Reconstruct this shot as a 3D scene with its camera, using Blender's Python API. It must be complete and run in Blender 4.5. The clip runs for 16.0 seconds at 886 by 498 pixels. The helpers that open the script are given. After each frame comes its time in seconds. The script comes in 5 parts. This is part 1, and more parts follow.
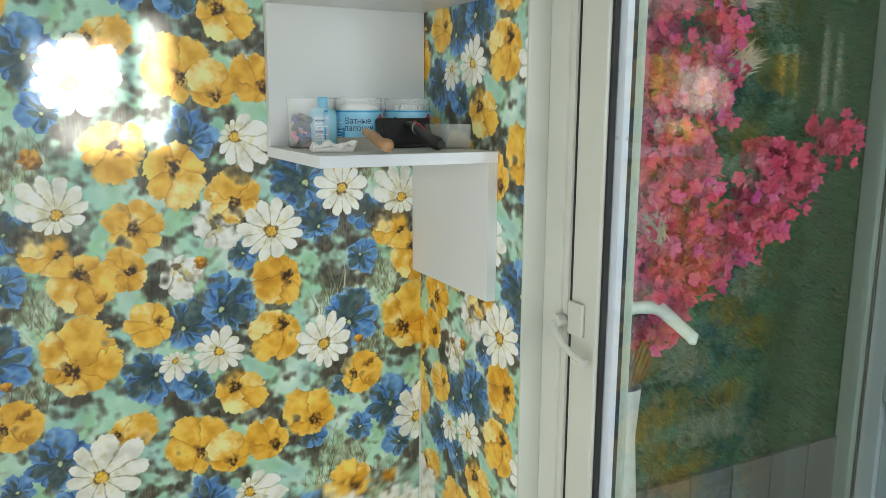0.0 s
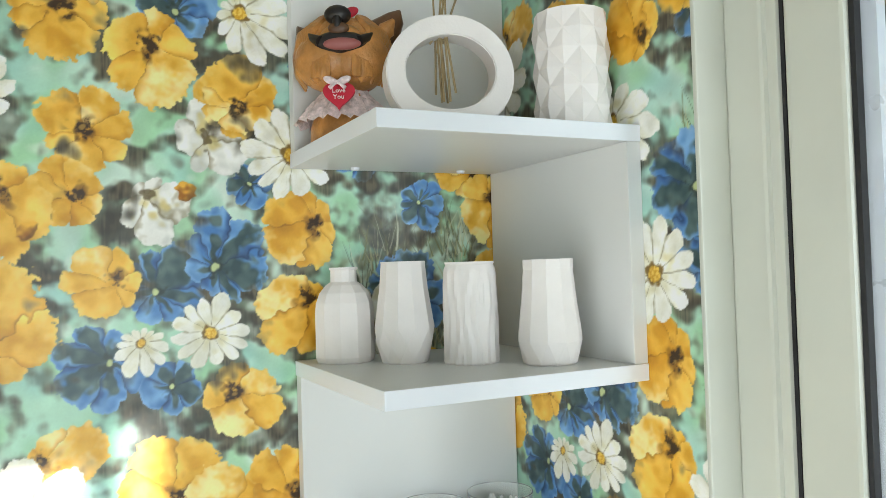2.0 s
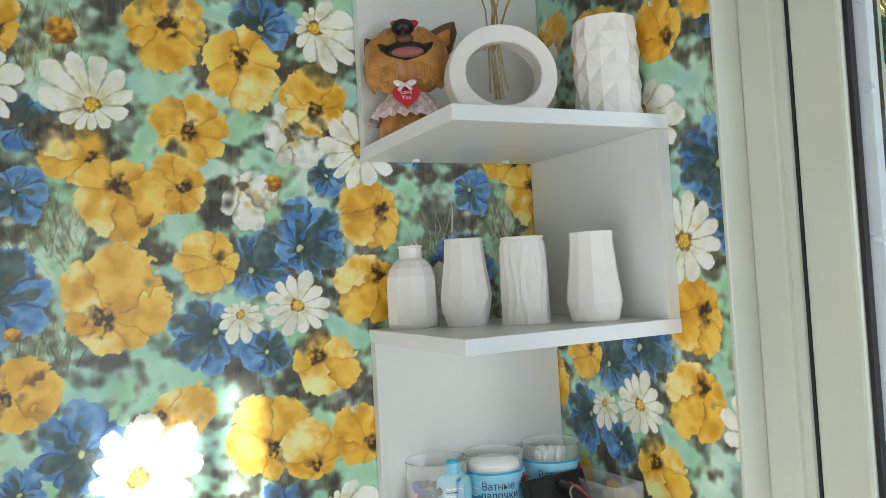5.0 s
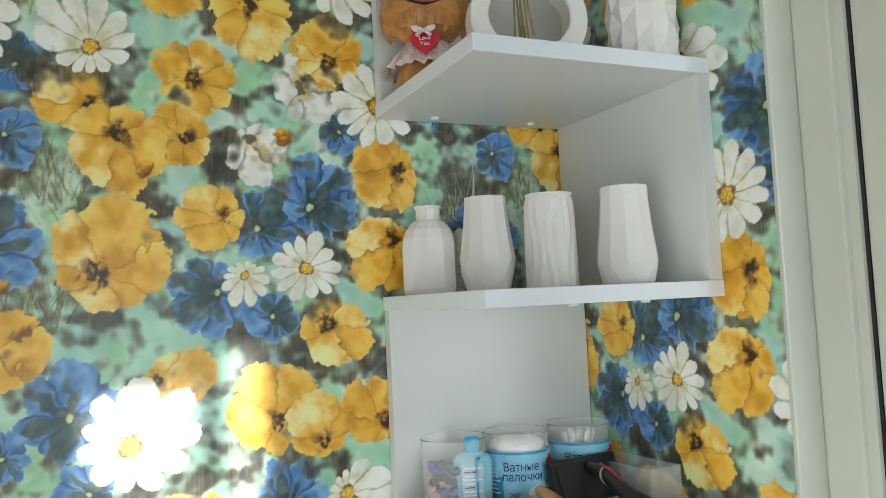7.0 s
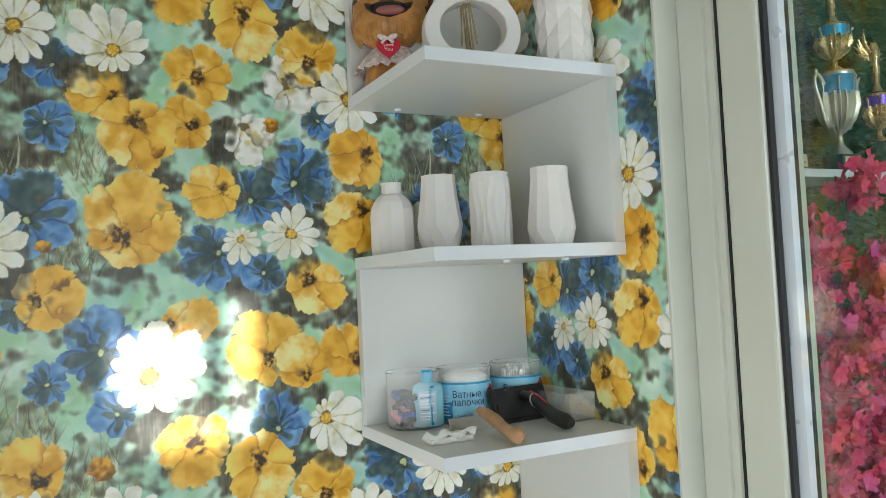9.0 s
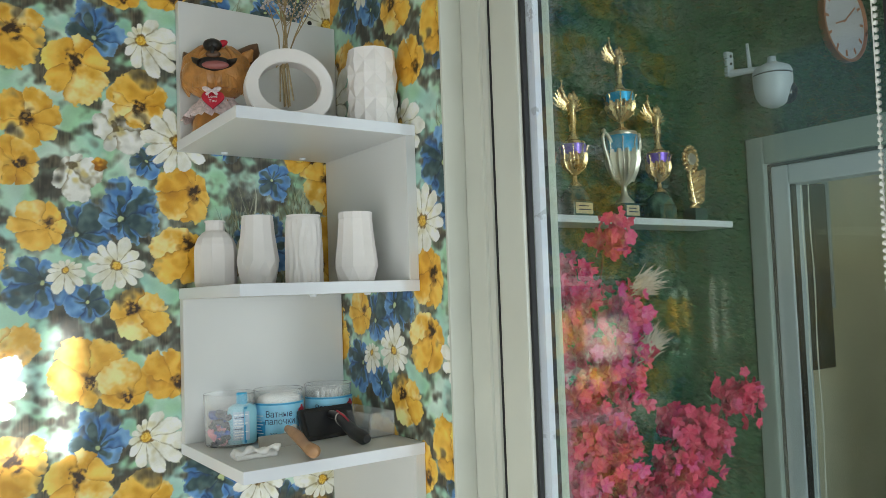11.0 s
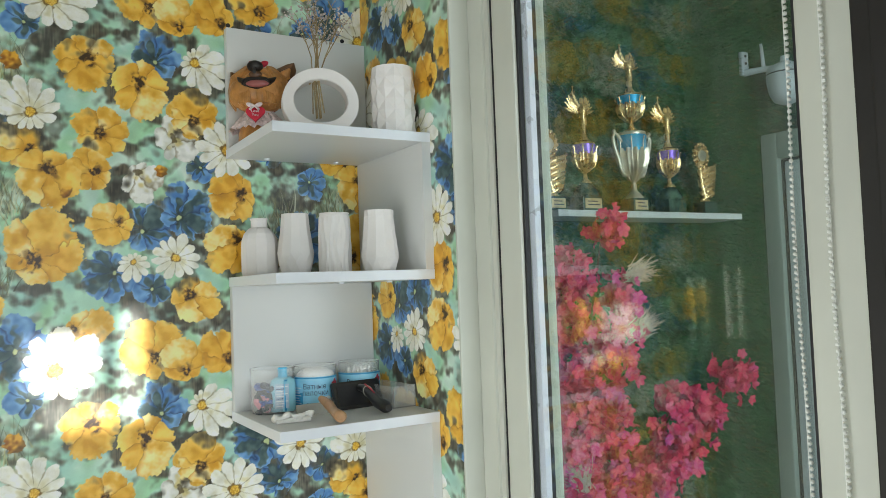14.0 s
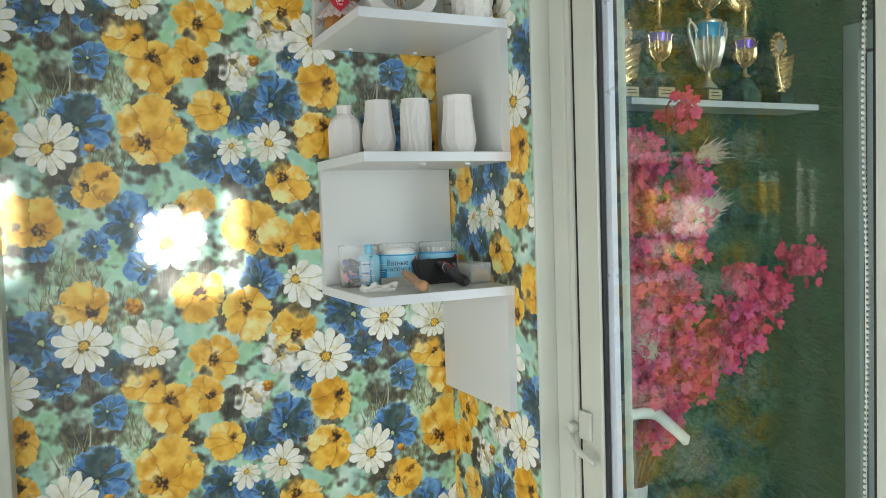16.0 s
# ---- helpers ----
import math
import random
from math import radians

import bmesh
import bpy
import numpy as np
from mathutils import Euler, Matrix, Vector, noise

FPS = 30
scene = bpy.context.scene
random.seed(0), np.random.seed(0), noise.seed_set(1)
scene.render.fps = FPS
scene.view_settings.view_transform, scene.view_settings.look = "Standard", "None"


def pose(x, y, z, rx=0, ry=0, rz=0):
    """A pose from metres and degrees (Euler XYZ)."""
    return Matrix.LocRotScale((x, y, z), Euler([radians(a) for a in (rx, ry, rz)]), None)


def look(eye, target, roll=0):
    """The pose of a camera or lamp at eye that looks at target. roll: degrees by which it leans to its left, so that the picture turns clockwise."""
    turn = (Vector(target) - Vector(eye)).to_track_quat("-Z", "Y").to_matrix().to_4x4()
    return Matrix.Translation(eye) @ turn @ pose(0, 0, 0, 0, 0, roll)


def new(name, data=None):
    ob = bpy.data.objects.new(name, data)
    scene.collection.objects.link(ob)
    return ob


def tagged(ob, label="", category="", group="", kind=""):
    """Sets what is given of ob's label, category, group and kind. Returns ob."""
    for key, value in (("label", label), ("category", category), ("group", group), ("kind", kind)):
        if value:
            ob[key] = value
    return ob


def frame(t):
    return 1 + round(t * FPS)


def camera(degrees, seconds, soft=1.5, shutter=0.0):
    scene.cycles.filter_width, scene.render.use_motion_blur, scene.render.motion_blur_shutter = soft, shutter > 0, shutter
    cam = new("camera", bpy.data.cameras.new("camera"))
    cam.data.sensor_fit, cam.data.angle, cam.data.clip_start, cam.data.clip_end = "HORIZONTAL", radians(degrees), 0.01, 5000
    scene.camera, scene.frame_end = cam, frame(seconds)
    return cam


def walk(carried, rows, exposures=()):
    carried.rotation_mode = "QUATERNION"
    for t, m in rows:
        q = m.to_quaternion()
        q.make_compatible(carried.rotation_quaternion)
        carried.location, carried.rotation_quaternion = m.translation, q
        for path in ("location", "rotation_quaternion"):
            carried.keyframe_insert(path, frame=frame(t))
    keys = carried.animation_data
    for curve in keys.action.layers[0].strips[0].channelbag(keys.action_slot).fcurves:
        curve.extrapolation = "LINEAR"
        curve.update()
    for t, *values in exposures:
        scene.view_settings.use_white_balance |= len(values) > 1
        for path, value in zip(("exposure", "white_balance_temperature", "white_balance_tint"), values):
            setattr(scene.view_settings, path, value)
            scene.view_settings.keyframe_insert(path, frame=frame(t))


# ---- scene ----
cam = camera(59.6, 16.0, soft=0.6)
PATH = [
    (0, (-0.018, 0.055, 1.368), (0.884, 1.802, 1.001), 0.3),
    (0.5, (0.063, 0.306, 1.451), (0.987, 2.066, 1.233), -0.8),
    (1, (0.12, 0.459, 1.547), (1.042, 2.231, 1.435), -1.2),
    (1.5, (0.107, 0.458, 1.564), (1.014, 2.241, 1.545), -1.6),
    (2, (0.07, 0.438, 1.627), (0.956, 2.23, 1.675), -1.8),
    (2.5, (0.044, 0.423, 1.66), (0.91, 2.223, 1.742), -2.0),
    (3, (0.032, 0.417, 1.651), (0.904, 2.214, 1.746), -2.1),
    (3.5, (0.04, 0.413, 1.633), (0.916, 2.208, 1.726), -2.3),
    (4, (0.031, 0.397, 1.613), (0.905, 2.194, 1.707), -2.8),
    (4.5, (0.001, 0.379, 1.612), (0.874, 2.175, 1.707), -3.2),
    (5, (-0.039, 0.358, 1.593), (0.84, 2.153, 1.661), -3.3),
    (5.2, (-0.043, 0.347, 1.575), (0.841, 2.14, 1.634), -3.3),
    (7.3, (0.014, 0.438, 1.523), (0.806, 2.269, 1.671), -2.3),
    (7.5, (0.028, 0.446, 1.523), (0.794, 2.288, 1.669), -2.3),
    (8, (0.026, 0.43, 1.53), (0.768, 2.283, 1.643), -2.8),
    (8.5, (-0.042, 0.342, 1.511), (0.734, 2.184, 1.585), -3.2),
    (9, (-0.072, 0.243, 1.492), (0.816, 2.032, 1.579), -2.8),
    (9.5, (-0.044, 0.121, 1.523), (0.924, 1.869, 1.611), -2.0),
    (10, (-0.048, 0.058, 1.511), (0.997, 1.76, 1.621), -1.1),
    (10.2, (-0.048, 0.058, 1.511), (1.032, 1.738, 1.628), -1.2),
    (12.3, (-0.003, 0.119, 1.516), (1.163, 1.741, 1.622), -2.2),
    (12.5, (0.012, 0.093, 1.497), (1.147, 1.736, 1.605), -2.0),
    (13, (0.012, 0.051, 1.461), (1.075, 1.74, 1.595), -1.9),
    (13.5, (-0.02, 0.001, 1.494), (1.023, 1.703, 1.613), -2.1),
    (14, (-0.065, -0.085, 1.503), (0.949, 1.636, 1.6), -2.1),
    (14.5, (-0.093, -0.132, 1.506), (0.9, 1.603, 1.559), -2.0),
    (15, (-0.103, -0.142, 1.497), (0.872, 1.604, 1.516), -2.2),
    (15.5, (-0.115, -0.125, 1.484), (0.841, 1.632, 1.455), -2.2),
    (16, (-0.119, -0.14, 1.44), (0.74, 1.664, 1.334), -1.9),
]
EXPOSURES = [(0, 0.77), (0.5, 0.76), (1.0, 0.95), (1.5, 1.10), (2.5, 1.28), (3.5, 1.16), (4.2, 1.00), (5.0, 0.92), (7.5, 0.79), (8.0, 0.92), (8.5, 0.84), (9.0, 0.76), (10.0, 0.72), (12.5, 0.80), (14.0, 0.82), (15.0, 0.82), (16.0, 0.79)]
walk(cam, [(t, look(eye, target, roll)) for t, eye, target, roll in PATH], EXPOSURES)

# ---- world, sun and daylight ----
world = bpy.data.worlds.new("sky")
scene.world = world
world.use_nodes = True
wn = world.node_tree.nodes
sky = wn.new("ShaderNodeTexSky")
sky.sky_type = "NISHITA"
sky.sun_disc = False
sky.sun_elevation = radians(10)
sky.sun_rotation = radians(180)
wn["Background"].inputs["Strength"].default_value = 0.06
world.node_tree.links.new(sky.outputs[0], wn["Background"].inputs["Color"])

SUN_ELEVATION = 10.0
sun = new("sun", bpy.data.lights.new("sun", "SUN"))
sun.data.energy, sun.data.angle, sun.data.color = 5.0, radians(0.7), (1.0, 0.96, 0.90)
sun.matrix_world = look((0, -5, 5 * math.tan(radians(SUN_ELEVATION)) + 1), (0, 0, 1))


def daylight(name, eye, target, w, h, watts, colour):
    """A rectangular area lamp of that size, standing in for sky light."""
    ob = new(name, bpy.data.lights.new(name, "AREA"))
    ob.data.shape, ob.data.size, ob.data.size_y = "RECTANGLE", w, h
    ob.data.energy, ob.data.color = watts, colour
    ob.matrix_world = look(eye, target)
    return ob


daylight("window_daylight", (0.12, -1.52, 1.25), (0.12, 0, 1.25), 0.74, 0.9, 8.8, (0.80, 0.93, 1.0))
daylight("door_daylight", (-0.42, 0.2, 0.88), (1, 0.35, 1.20), 1.2, 1.6, 6.0, (0.96, 0.97, 0.96))
# added lamp before a solid wall, only to brighten the next room
daylight("next_room_fill", (1.1, -1.42, 1.6), (1.1, 0, 1.45), 0.8, 1.0, 13.5, (0.86, 0.96, 1.0))

# ---- materials ----


def material(name, colour, rough=0.5, metal=0.0, vary=0.06, scale=12.0, bump=0.05, bump_scale=180.0, spec=0.5):
    """A surface with a broad tint, a fine grain and slight relief, in metres."""
    m = bpy.data.materials.new(name)
    m.use_nodes = True
    nt = m.node_tree
    b = nt.nodes["Principled BSDF"]
    co = nt.nodes.new("ShaderNodeTexCoord")
    n1 = nt.nodes.new("ShaderNodeTexNoise")
    n1.inputs["Scale"].default_value, n1.inputs["Detail"].default_value = scale, 5
    n2 = nt.nodes.new("ShaderNodeTexNoise")
    n2.inputs["Scale"].default_value, n2.inputs["Detail"].default_value = bump_scale, 3
    nt.links.new(co.outputs["Object"], n1.inputs["Vector"])
    nt.links.new(co.outputs["Object"], n2.inputs["Vector"])
    ramp = nt.nodes.new("ShaderNodeMapRange")
    ramp.inputs["From Min"].default_value, ramp.inputs["From Max"].default_value = 0.3, 0.7
    ramp.inputs["To Min"].default_value, ramp.inputs["To Max"].default_value = 1 - vary, 1 + vary
    nt.links.new(n1.outputs[0], ramp.inputs["Value"])
    mul = nt.nodes.new("ShaderNodeVectorMath")
    mul.operation = "SCALE"
    mul.inputs[0].default_value = colour
    nt.links.new(ramp.outputs[0], mul.inputs["Scale"])
    nt.links.new(mul.outputs[0], b.inputs["Base Color"])
    rr = nt.nodes.new("ShaderNodeMapRange")
    rr.inputs["To Min"].default_value, rr.inputs["To Max"].default_value = max(0.02, rough - 0.08), min(1, rough + 0.08)
    nt.links.new(n1.outputs[0], rr.inputs["Value"])
    nt.links.new(rr.outputs[0], b.inputs["Roughness"])
    b.inputs["Metallic"].default_value = metal
    b.inputs["Specular IOR Level"].default_value = spec
    if bump:
        bp = nt.nodes.new("ShaderNodeBump")
        bp.inputs["Strength"].default_value, bp.inputs["Distance"].default_value = bump, 0.002
        nt.links.new(n2.outputs[0], bp.inputs["Height"])
        nt.links.new(bp.outputs[0], b.inputs["Normal"])
    return m


def clear(name, colour, rough=0.0, ior=1.45, veil=0.0):
    """Clear glass or plastic; veil: the share that is milky."""
    m = bpy.data.materials.new(name)
    m.use_nodes = True
    b = m.node_tree.nodes["Principled BSDF"]
    b.inputs["Base Color"].default_value = (*colour, 1)
    b.inputs["Roughness"].default_value = rough
    b.inputs["IOR"].default_value = ior
    b.inputs["Transmission Weight"].default_value = 1.0 - veil
    return m


M_LAMINATE = material("white_laminate", (0.655, 0.665, 0.655), 0.36, vary=0.015, scale=6, bump=0.03, bump_scale=500)
M_EDGE = material("white_edging", (0.72, 0.75, 0.80), 0.33, vary=0.015, scale=9, bump=0.02)
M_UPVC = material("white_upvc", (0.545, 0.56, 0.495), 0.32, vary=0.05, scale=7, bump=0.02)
M_RUBBER = material("black_gasket", (0.012, 0.012, 0.014), 0.6, vary=0.2)
M_SPACER = material("aluminium_spacer", (0.74, 0.74, 0.84), 0.3, metal=0.25, vary=0.02, scale=20, bump=0)
M_GLASS = clear("window_glass", (0.93, 0.985, 0.95), 0.0, 1.5)
M_PLASTER = material("plaster", (0.62, 0.60, 0.55), 0.9, vary=0.06, scale=3, bump=0.2, bump_scale=90)
M_BISQUE = material("white_gypsum", (0.77, 0.735, 0.715), 0.75, vary=0.035, scale=25, bump=0.10, bump_scale=420, spec=0.3)
M_DARKWOOD = material("dark_brown_wood", (0.008, 0.006, 0.005), 0.55, vary=0.25, scale=9, bump=0.1, bump_scale=120)
M_FLOOR = material("warm_laminate_floor", (0.52, 0.42, 0.30), 0.5, vary=0.15, scale=7)
M_CEIL = material("white_ceiling", (0.78, 0.78, 0.76), 0.9, vary=0.03)

# ---- mesh helpers ----


def box(bm, lo, hi, bevel=0.0, mi=0):
    r = bmesh.ops.create_cube(bm, size=1)
    lo, hi = Vector(lo), Vector(hi)
    for v in r["verts"]:
        v.co = Vector([lo[i] + (v.co[i] + 0.5) * (hi[i] - lo[i]) for i in range(3)])
    faces = {f for v in r["verts"] for f in v.link_faces}
    for f in faces:
        f.material_index = mi
    if bevel:
        edges = list({e for f in faces for e in f.edges})
        bmesh.ops.bevel(bm, geom=edges, offset=bevel, segments=2, profile=0.6, affect="EDGES", material=-1)


def lathe(bm, profile, n=32, centre=(0, 0, 0), mi=0, twist=None, shape=None):
    """Turned body from (radius, height) pairs. shape(angle, k) scales the radius at ring k."""
    rings = []
    for k, (r, z) in enumerate(profile):
        ring = []
        for i in range(n):
            a = 2 * math.pi * (i + (twist(k) if twist else 0)) / n
            rr = r * (shape(a, k) if shape else 1)
            ring.append(bm.verts.new((centre[0] + rr * math.cos(a), centre[1] + rr * math.sin(a), centre[2] + z)))
        rings.append(ring)
    for a, b in zip(rings, rings[1:]):
        for i in range(n):
            f = bm.faces.new((a[i], a[(i + 1) % n], b[(i + 1) % n], b[i]))
            f.material_index = mi
    for ring, flip in ((rings[0], True), (rings[-1], False)):
        f = bm.faces.new(ring[::-1] if flip else ring)
        f.material_index = mi
    return rings


def tube(bm, points, radius, n=8, mi=0):
    """A round rod along points; radius: one number or one for each point."""
    pts = [Vector(p) for p in points]
    rad = radius if isinstance(radius, (list, tuple)) else [radius] * len(pts)
    rings = []
    for k, p in enumerate(pts):
        d = (pts[min(k + 1, len(pts) - 1)] - pts[max(k - 1, 0)]).normalized()
        u = d.orthogonal().normalized() if k == 0 else (u - d * u.dot(d)).normalized()
        w = d.cross(u)
        rings.append([bm.verts.new(p + rad[k] * (u * math.cos(2 * math.pi * i / n) + w * math.sin(2 * math.pi * i / n))) for i in range(n)])
    for a, b in zip(rings, rings[1:]):
        for i in range(n):
            bm.faces.new((a[i], a[(i + 1) % n], b[(i + 1) % n], b[i])).material_index = mi
    bm.faces.new(rings[0][::-1]).material_index = mi
    bm.faces.new(rings[-1]).material_index = mi


def ball(bm, centre, radii, mi=0, seg=20, turn=None):
    r = bmesh.ops.create_uvsphere(bm, u_segments=seg, v_segments=max(8, seg // 2), radius=1)
    for v in r["verts"]:
        c = Vector((v.co.x * radii[0], v.co.y * radii[1], v.co.z * radii[2]))
        v.co = (turn @ c if turn else c) + Vector(centre)
    for f in {f for v in r["verts"] for f in v.link_faces}:
        f.material_index = mi


def part(name, bm, mat, parent=None, label="", smooth=False, at=None):
    """Links a bmesh as one mesh object, under a thing or part if given."""
    me = bpy.data.meshes.new(name)
    bmesh.ops.recalc_face_normals(bm, faces=bm.faces)
    bm.to_mesh(me)
    bm.free()
    for m in mat if isinstance(mat, (list, tuple)) else [mat]:
        me.materials.append(m)
    if smooth:
        me.polygons.foreach_set("use_smooth", [True] * len(me.polygons))
        if smooth is not True:
            me.set_sharp_from_angle(angle=radians(smooth))
    ob = new(name, me)
    if parent:
        ob.parent = parent
    if at:
        ob.matrix_basis = at
    if label:
        ob["label"] = label
    return ob


def boxpart(name, lo, hi, mat, parent=None, bevel=0.0, label=""):
    bm = bmesh.new()
    box(bm, lo, hi, bevel)
    return part(name, bm, mat, parent, label)


def thing(name, label, category, group="", kind="", at=(0, 0, 0)):
    ob = new(name)
    ob.empty_display_size = 0.05
    ob.location = at
    return tagged(ob, label, category, group, kind)


# ---- the floral wallpaper print: one repeat, painted in numpy ----
REP_U, REP_V, DOT = 53.0, 58.5, 0.05   # cm
TU, TV = 1060, 1170
GU, GV = np.meshgrid((np.arange(TU) + 0.5) * DOT, (np.arange(TV) + 0.5) * DOT)
rng = np.random.default_rng(7)


def cloud(size_u, size_v=None):
    """Seamless noise of mean 0 and spread 1, features of about that size in cm."""
    size_v = size_v or size_u
    fu = np.fft.fftfreq(TU, DOT)[None, :]
    fv = np.fft.fftfreq(TV, DOT)[:, None]
    k = np.exp(-0.5 * ((fu * size_u * 2.2) ** 2 + (fv * size_v * 2.2) ** 2))
    n = np.fft.ifft2(np.fft.fft2(rng.standard_normal((TV, TU))) * k).real
    return n / n.std()


N03, N1, N2, N5 = cloud(0.16), cloud(0.9), cloud(2.0), cloud(4.5)
NB, NC = cloud(0.9), cloud(0.5)
STREAK = cloud(0.18, 2.2)
WU, WV = 0.34 * cloud(1.3) + 0.035 * cloud(0.35), 0.34 * cloud(1.3) + 0.035 * cloud(0.35)


def rgb(r, g, b):
    return np.array([r, g, b], float) / 255


def ease(x):
    x = np.clip(x, 0, 1)
    return x * x * (3 - 2 * x)


def over(colour, alpha):
    global PAPER
    PAPER = PAPER * (1 - alpha[..., None]) + colour * alpha[..., None]


def mix(a, b, k):
    k = np.clip(k, 0, 1)[..., None] if isinstance(k, np.ndarray) else k
    return a * (1 - k) + b * k


def about(cu, cv, warp=1.0):
    du = (GU - cu + REP_U / 2) % REP_U - REP_U / 2 + WU * warp
    dv = (GV - cv + REP_V / 2) % REP_V - REP_V / 2 + WV * warp
    return du, dv


def windowed(painter, cu, cv, r, *rest):
    """Runs a painter on the part of the repeat round its flower."""
    global PAPER, GU, GV, N03, N1, N2, NB, NC, STREAK, WU, WV
    keep = (PAPER, GU, GV, N03, N1, N2, NB, NC, STREAK, WU, WV)
    k = int((r * 1.9 + 1.5) / DOT)
    ci, cj = int(cu / DOT), int(cv / DOT)
    cut = np.ix_(np.arange(cj - k, cj + k) % TV, np.arange(ci - k, ci + k) % TU)
    PAPER, GU, GV, N03, N1, N2, NB, NC, STREAK, WU, WV = [a[cut] for a in keep]
    painter(cu, cv, r, *rest)
    small = PAPER
    PAPER, GU, GV, N03, N1, N2, NB, NC, STREAK, WU, WV = keep
    PAPER[cut] = small


PAPER = np.ones((TV, TU, 3)) * rgb(178, 222, 196)
over(rgb(208, 234, 218), ease(0.42 + 0.50 * N5))
over(rgb(152, 208, 152), ease(0.15 - 0.6 * cloud(2.8)) * 0.60)
over(rgb(150, 206, 198), ease(0.1 - 0.5 * cloud(4.0)) * 0.6)
over(rgb(116, 120, 108), ease(-0.85 + 0.75 * cloud(2.4) + 0.15 * N1) * 0.70)
over(rgb(228, 240, 226), ease(-0.55 + 0.6 * cloud(1.6)) * 0.5)


def shade(cu, cv, r):
    """A soft grey-brown shadow of stems behind the flowers."""
    du, dv = about(cu, cv, 2.5)
    d = np.hypot(du, dv) / r
    a = ease(1.30 - d + 0.22 * N2 + 0.14 * N1) * 0.92
    c = mix(rgb(70, 68, 62), rgb(126, 122, 108), 0.42 + 0.20 * STREAK + 0.28 * NB)
    over(mix(c, rgb(48, 47, 42), 0.35 + 0.4 * N2), a)


def grass(cu, cv, r):
    """A tuft of bent blades, straw, olive and dark, over a soft ground."""
    du, dv = about(cu, cv, 2.0)
    over(mix(rgb(92, 92, 70), rgb(150, 152, 118), 0.5 + 0.3 * NB), ease(1.1 - np.hypot(du, dv) / r + 0.25 * N1) * 0.65)
    du, dv = about(cu, cv, 0.12)
    inks = (rgb(206, 202, 158), rgb(112, 110, 66), rgb(58, 58, 46), rgb(178, 172, 112), rgb(84, 92, 66), rgb(226, 228, 200))
    for i in range(70):
        x0, y0 = rng.uniform(-0.75, 0.75) * r, rng.uniform(-1.0, 0.3) * r
        lean, bend, tall = rng.uniform(-0.5, 0.5), rng.uniform(-0.35, 0.35), rng.uniform(0.4, 1.0) * r
        k = np.clip((dv - y0) / tall, 0, 1)
        off = np.abs(du - (x0 + lean * tall * k + bend * tall * k * k))
        wide = rng.uniform(0.05, 0.15) * (1.05 - k)
        inside = (dv > y0) & (dv < y0 + tall)
        over(inks[i % 6], ease((wide - off) / 0.08 + 0.5) * inside * rng.uniform(0.35, 0.8))


def halo(cu, cv, r):
    du, dv = about(cu + 0.25 * r, cv - 0.3 * r, 1.5)
    over(mix(rgb(100, 93, 76), rgb(56, 52, 45), 0.45 + 0.20 * STREAK + 0.30 * NB), ease(1.18 - np.hypot(du, dv) / r + 0.34 * N2 + 0.14 * N1) * 0.84)


def corolla(cu, cv, r, eu, ev, petals, depth, power, ragged, wobble, warp=0.35, waver=0.05):
    """Polar frame of a flower seen aslant, about its eye: angle, way to the rim (0 to 1), place within the petal (0 to 1), distance, mask."""
    du, dv = about(cu, cv, warp)
    e = math.hypot(eu, ev)
    if e > 0.62 * r:
        eu, ev = eu * 0.62 * r / e, ev * 0.62 * r / e
    x, y = du - eu, dv - ev
    q = np.hypot(x, y) + 1e-6
    along = (x * eu + y * ev) / q
    rim = -along + np.sqrt(along ** 2 + r * r - eu * eu - ev * ev)
    th = np.arctan2(y, x)
    turn = rng.uniform(0, 6.28)
    ph = th + wobble * (np.sin(2 * th + turn * 3) + 0.6 * np.sin(3 * th + turn * 5)) + waver * N1
    cell = ph * petals / (2 * math.pi) + turn
    f = cell - np.floor(cell)
    who = np.floor(cell).astype(int) % petals
    long = rng.uniform(0.90, 1.08, petals)[who]
    lobe = np.clip(np.sin(math.pi * f), 0, 1) ** power
    rim = rim * long * (1 - depth + depth * lobe) * (1 + 0.4 * ragged * N03 + ragged * NC)
    t = q / rim
    return th, t, f, who, q, ease((1 - t) * r / 0.10 + 0.5)


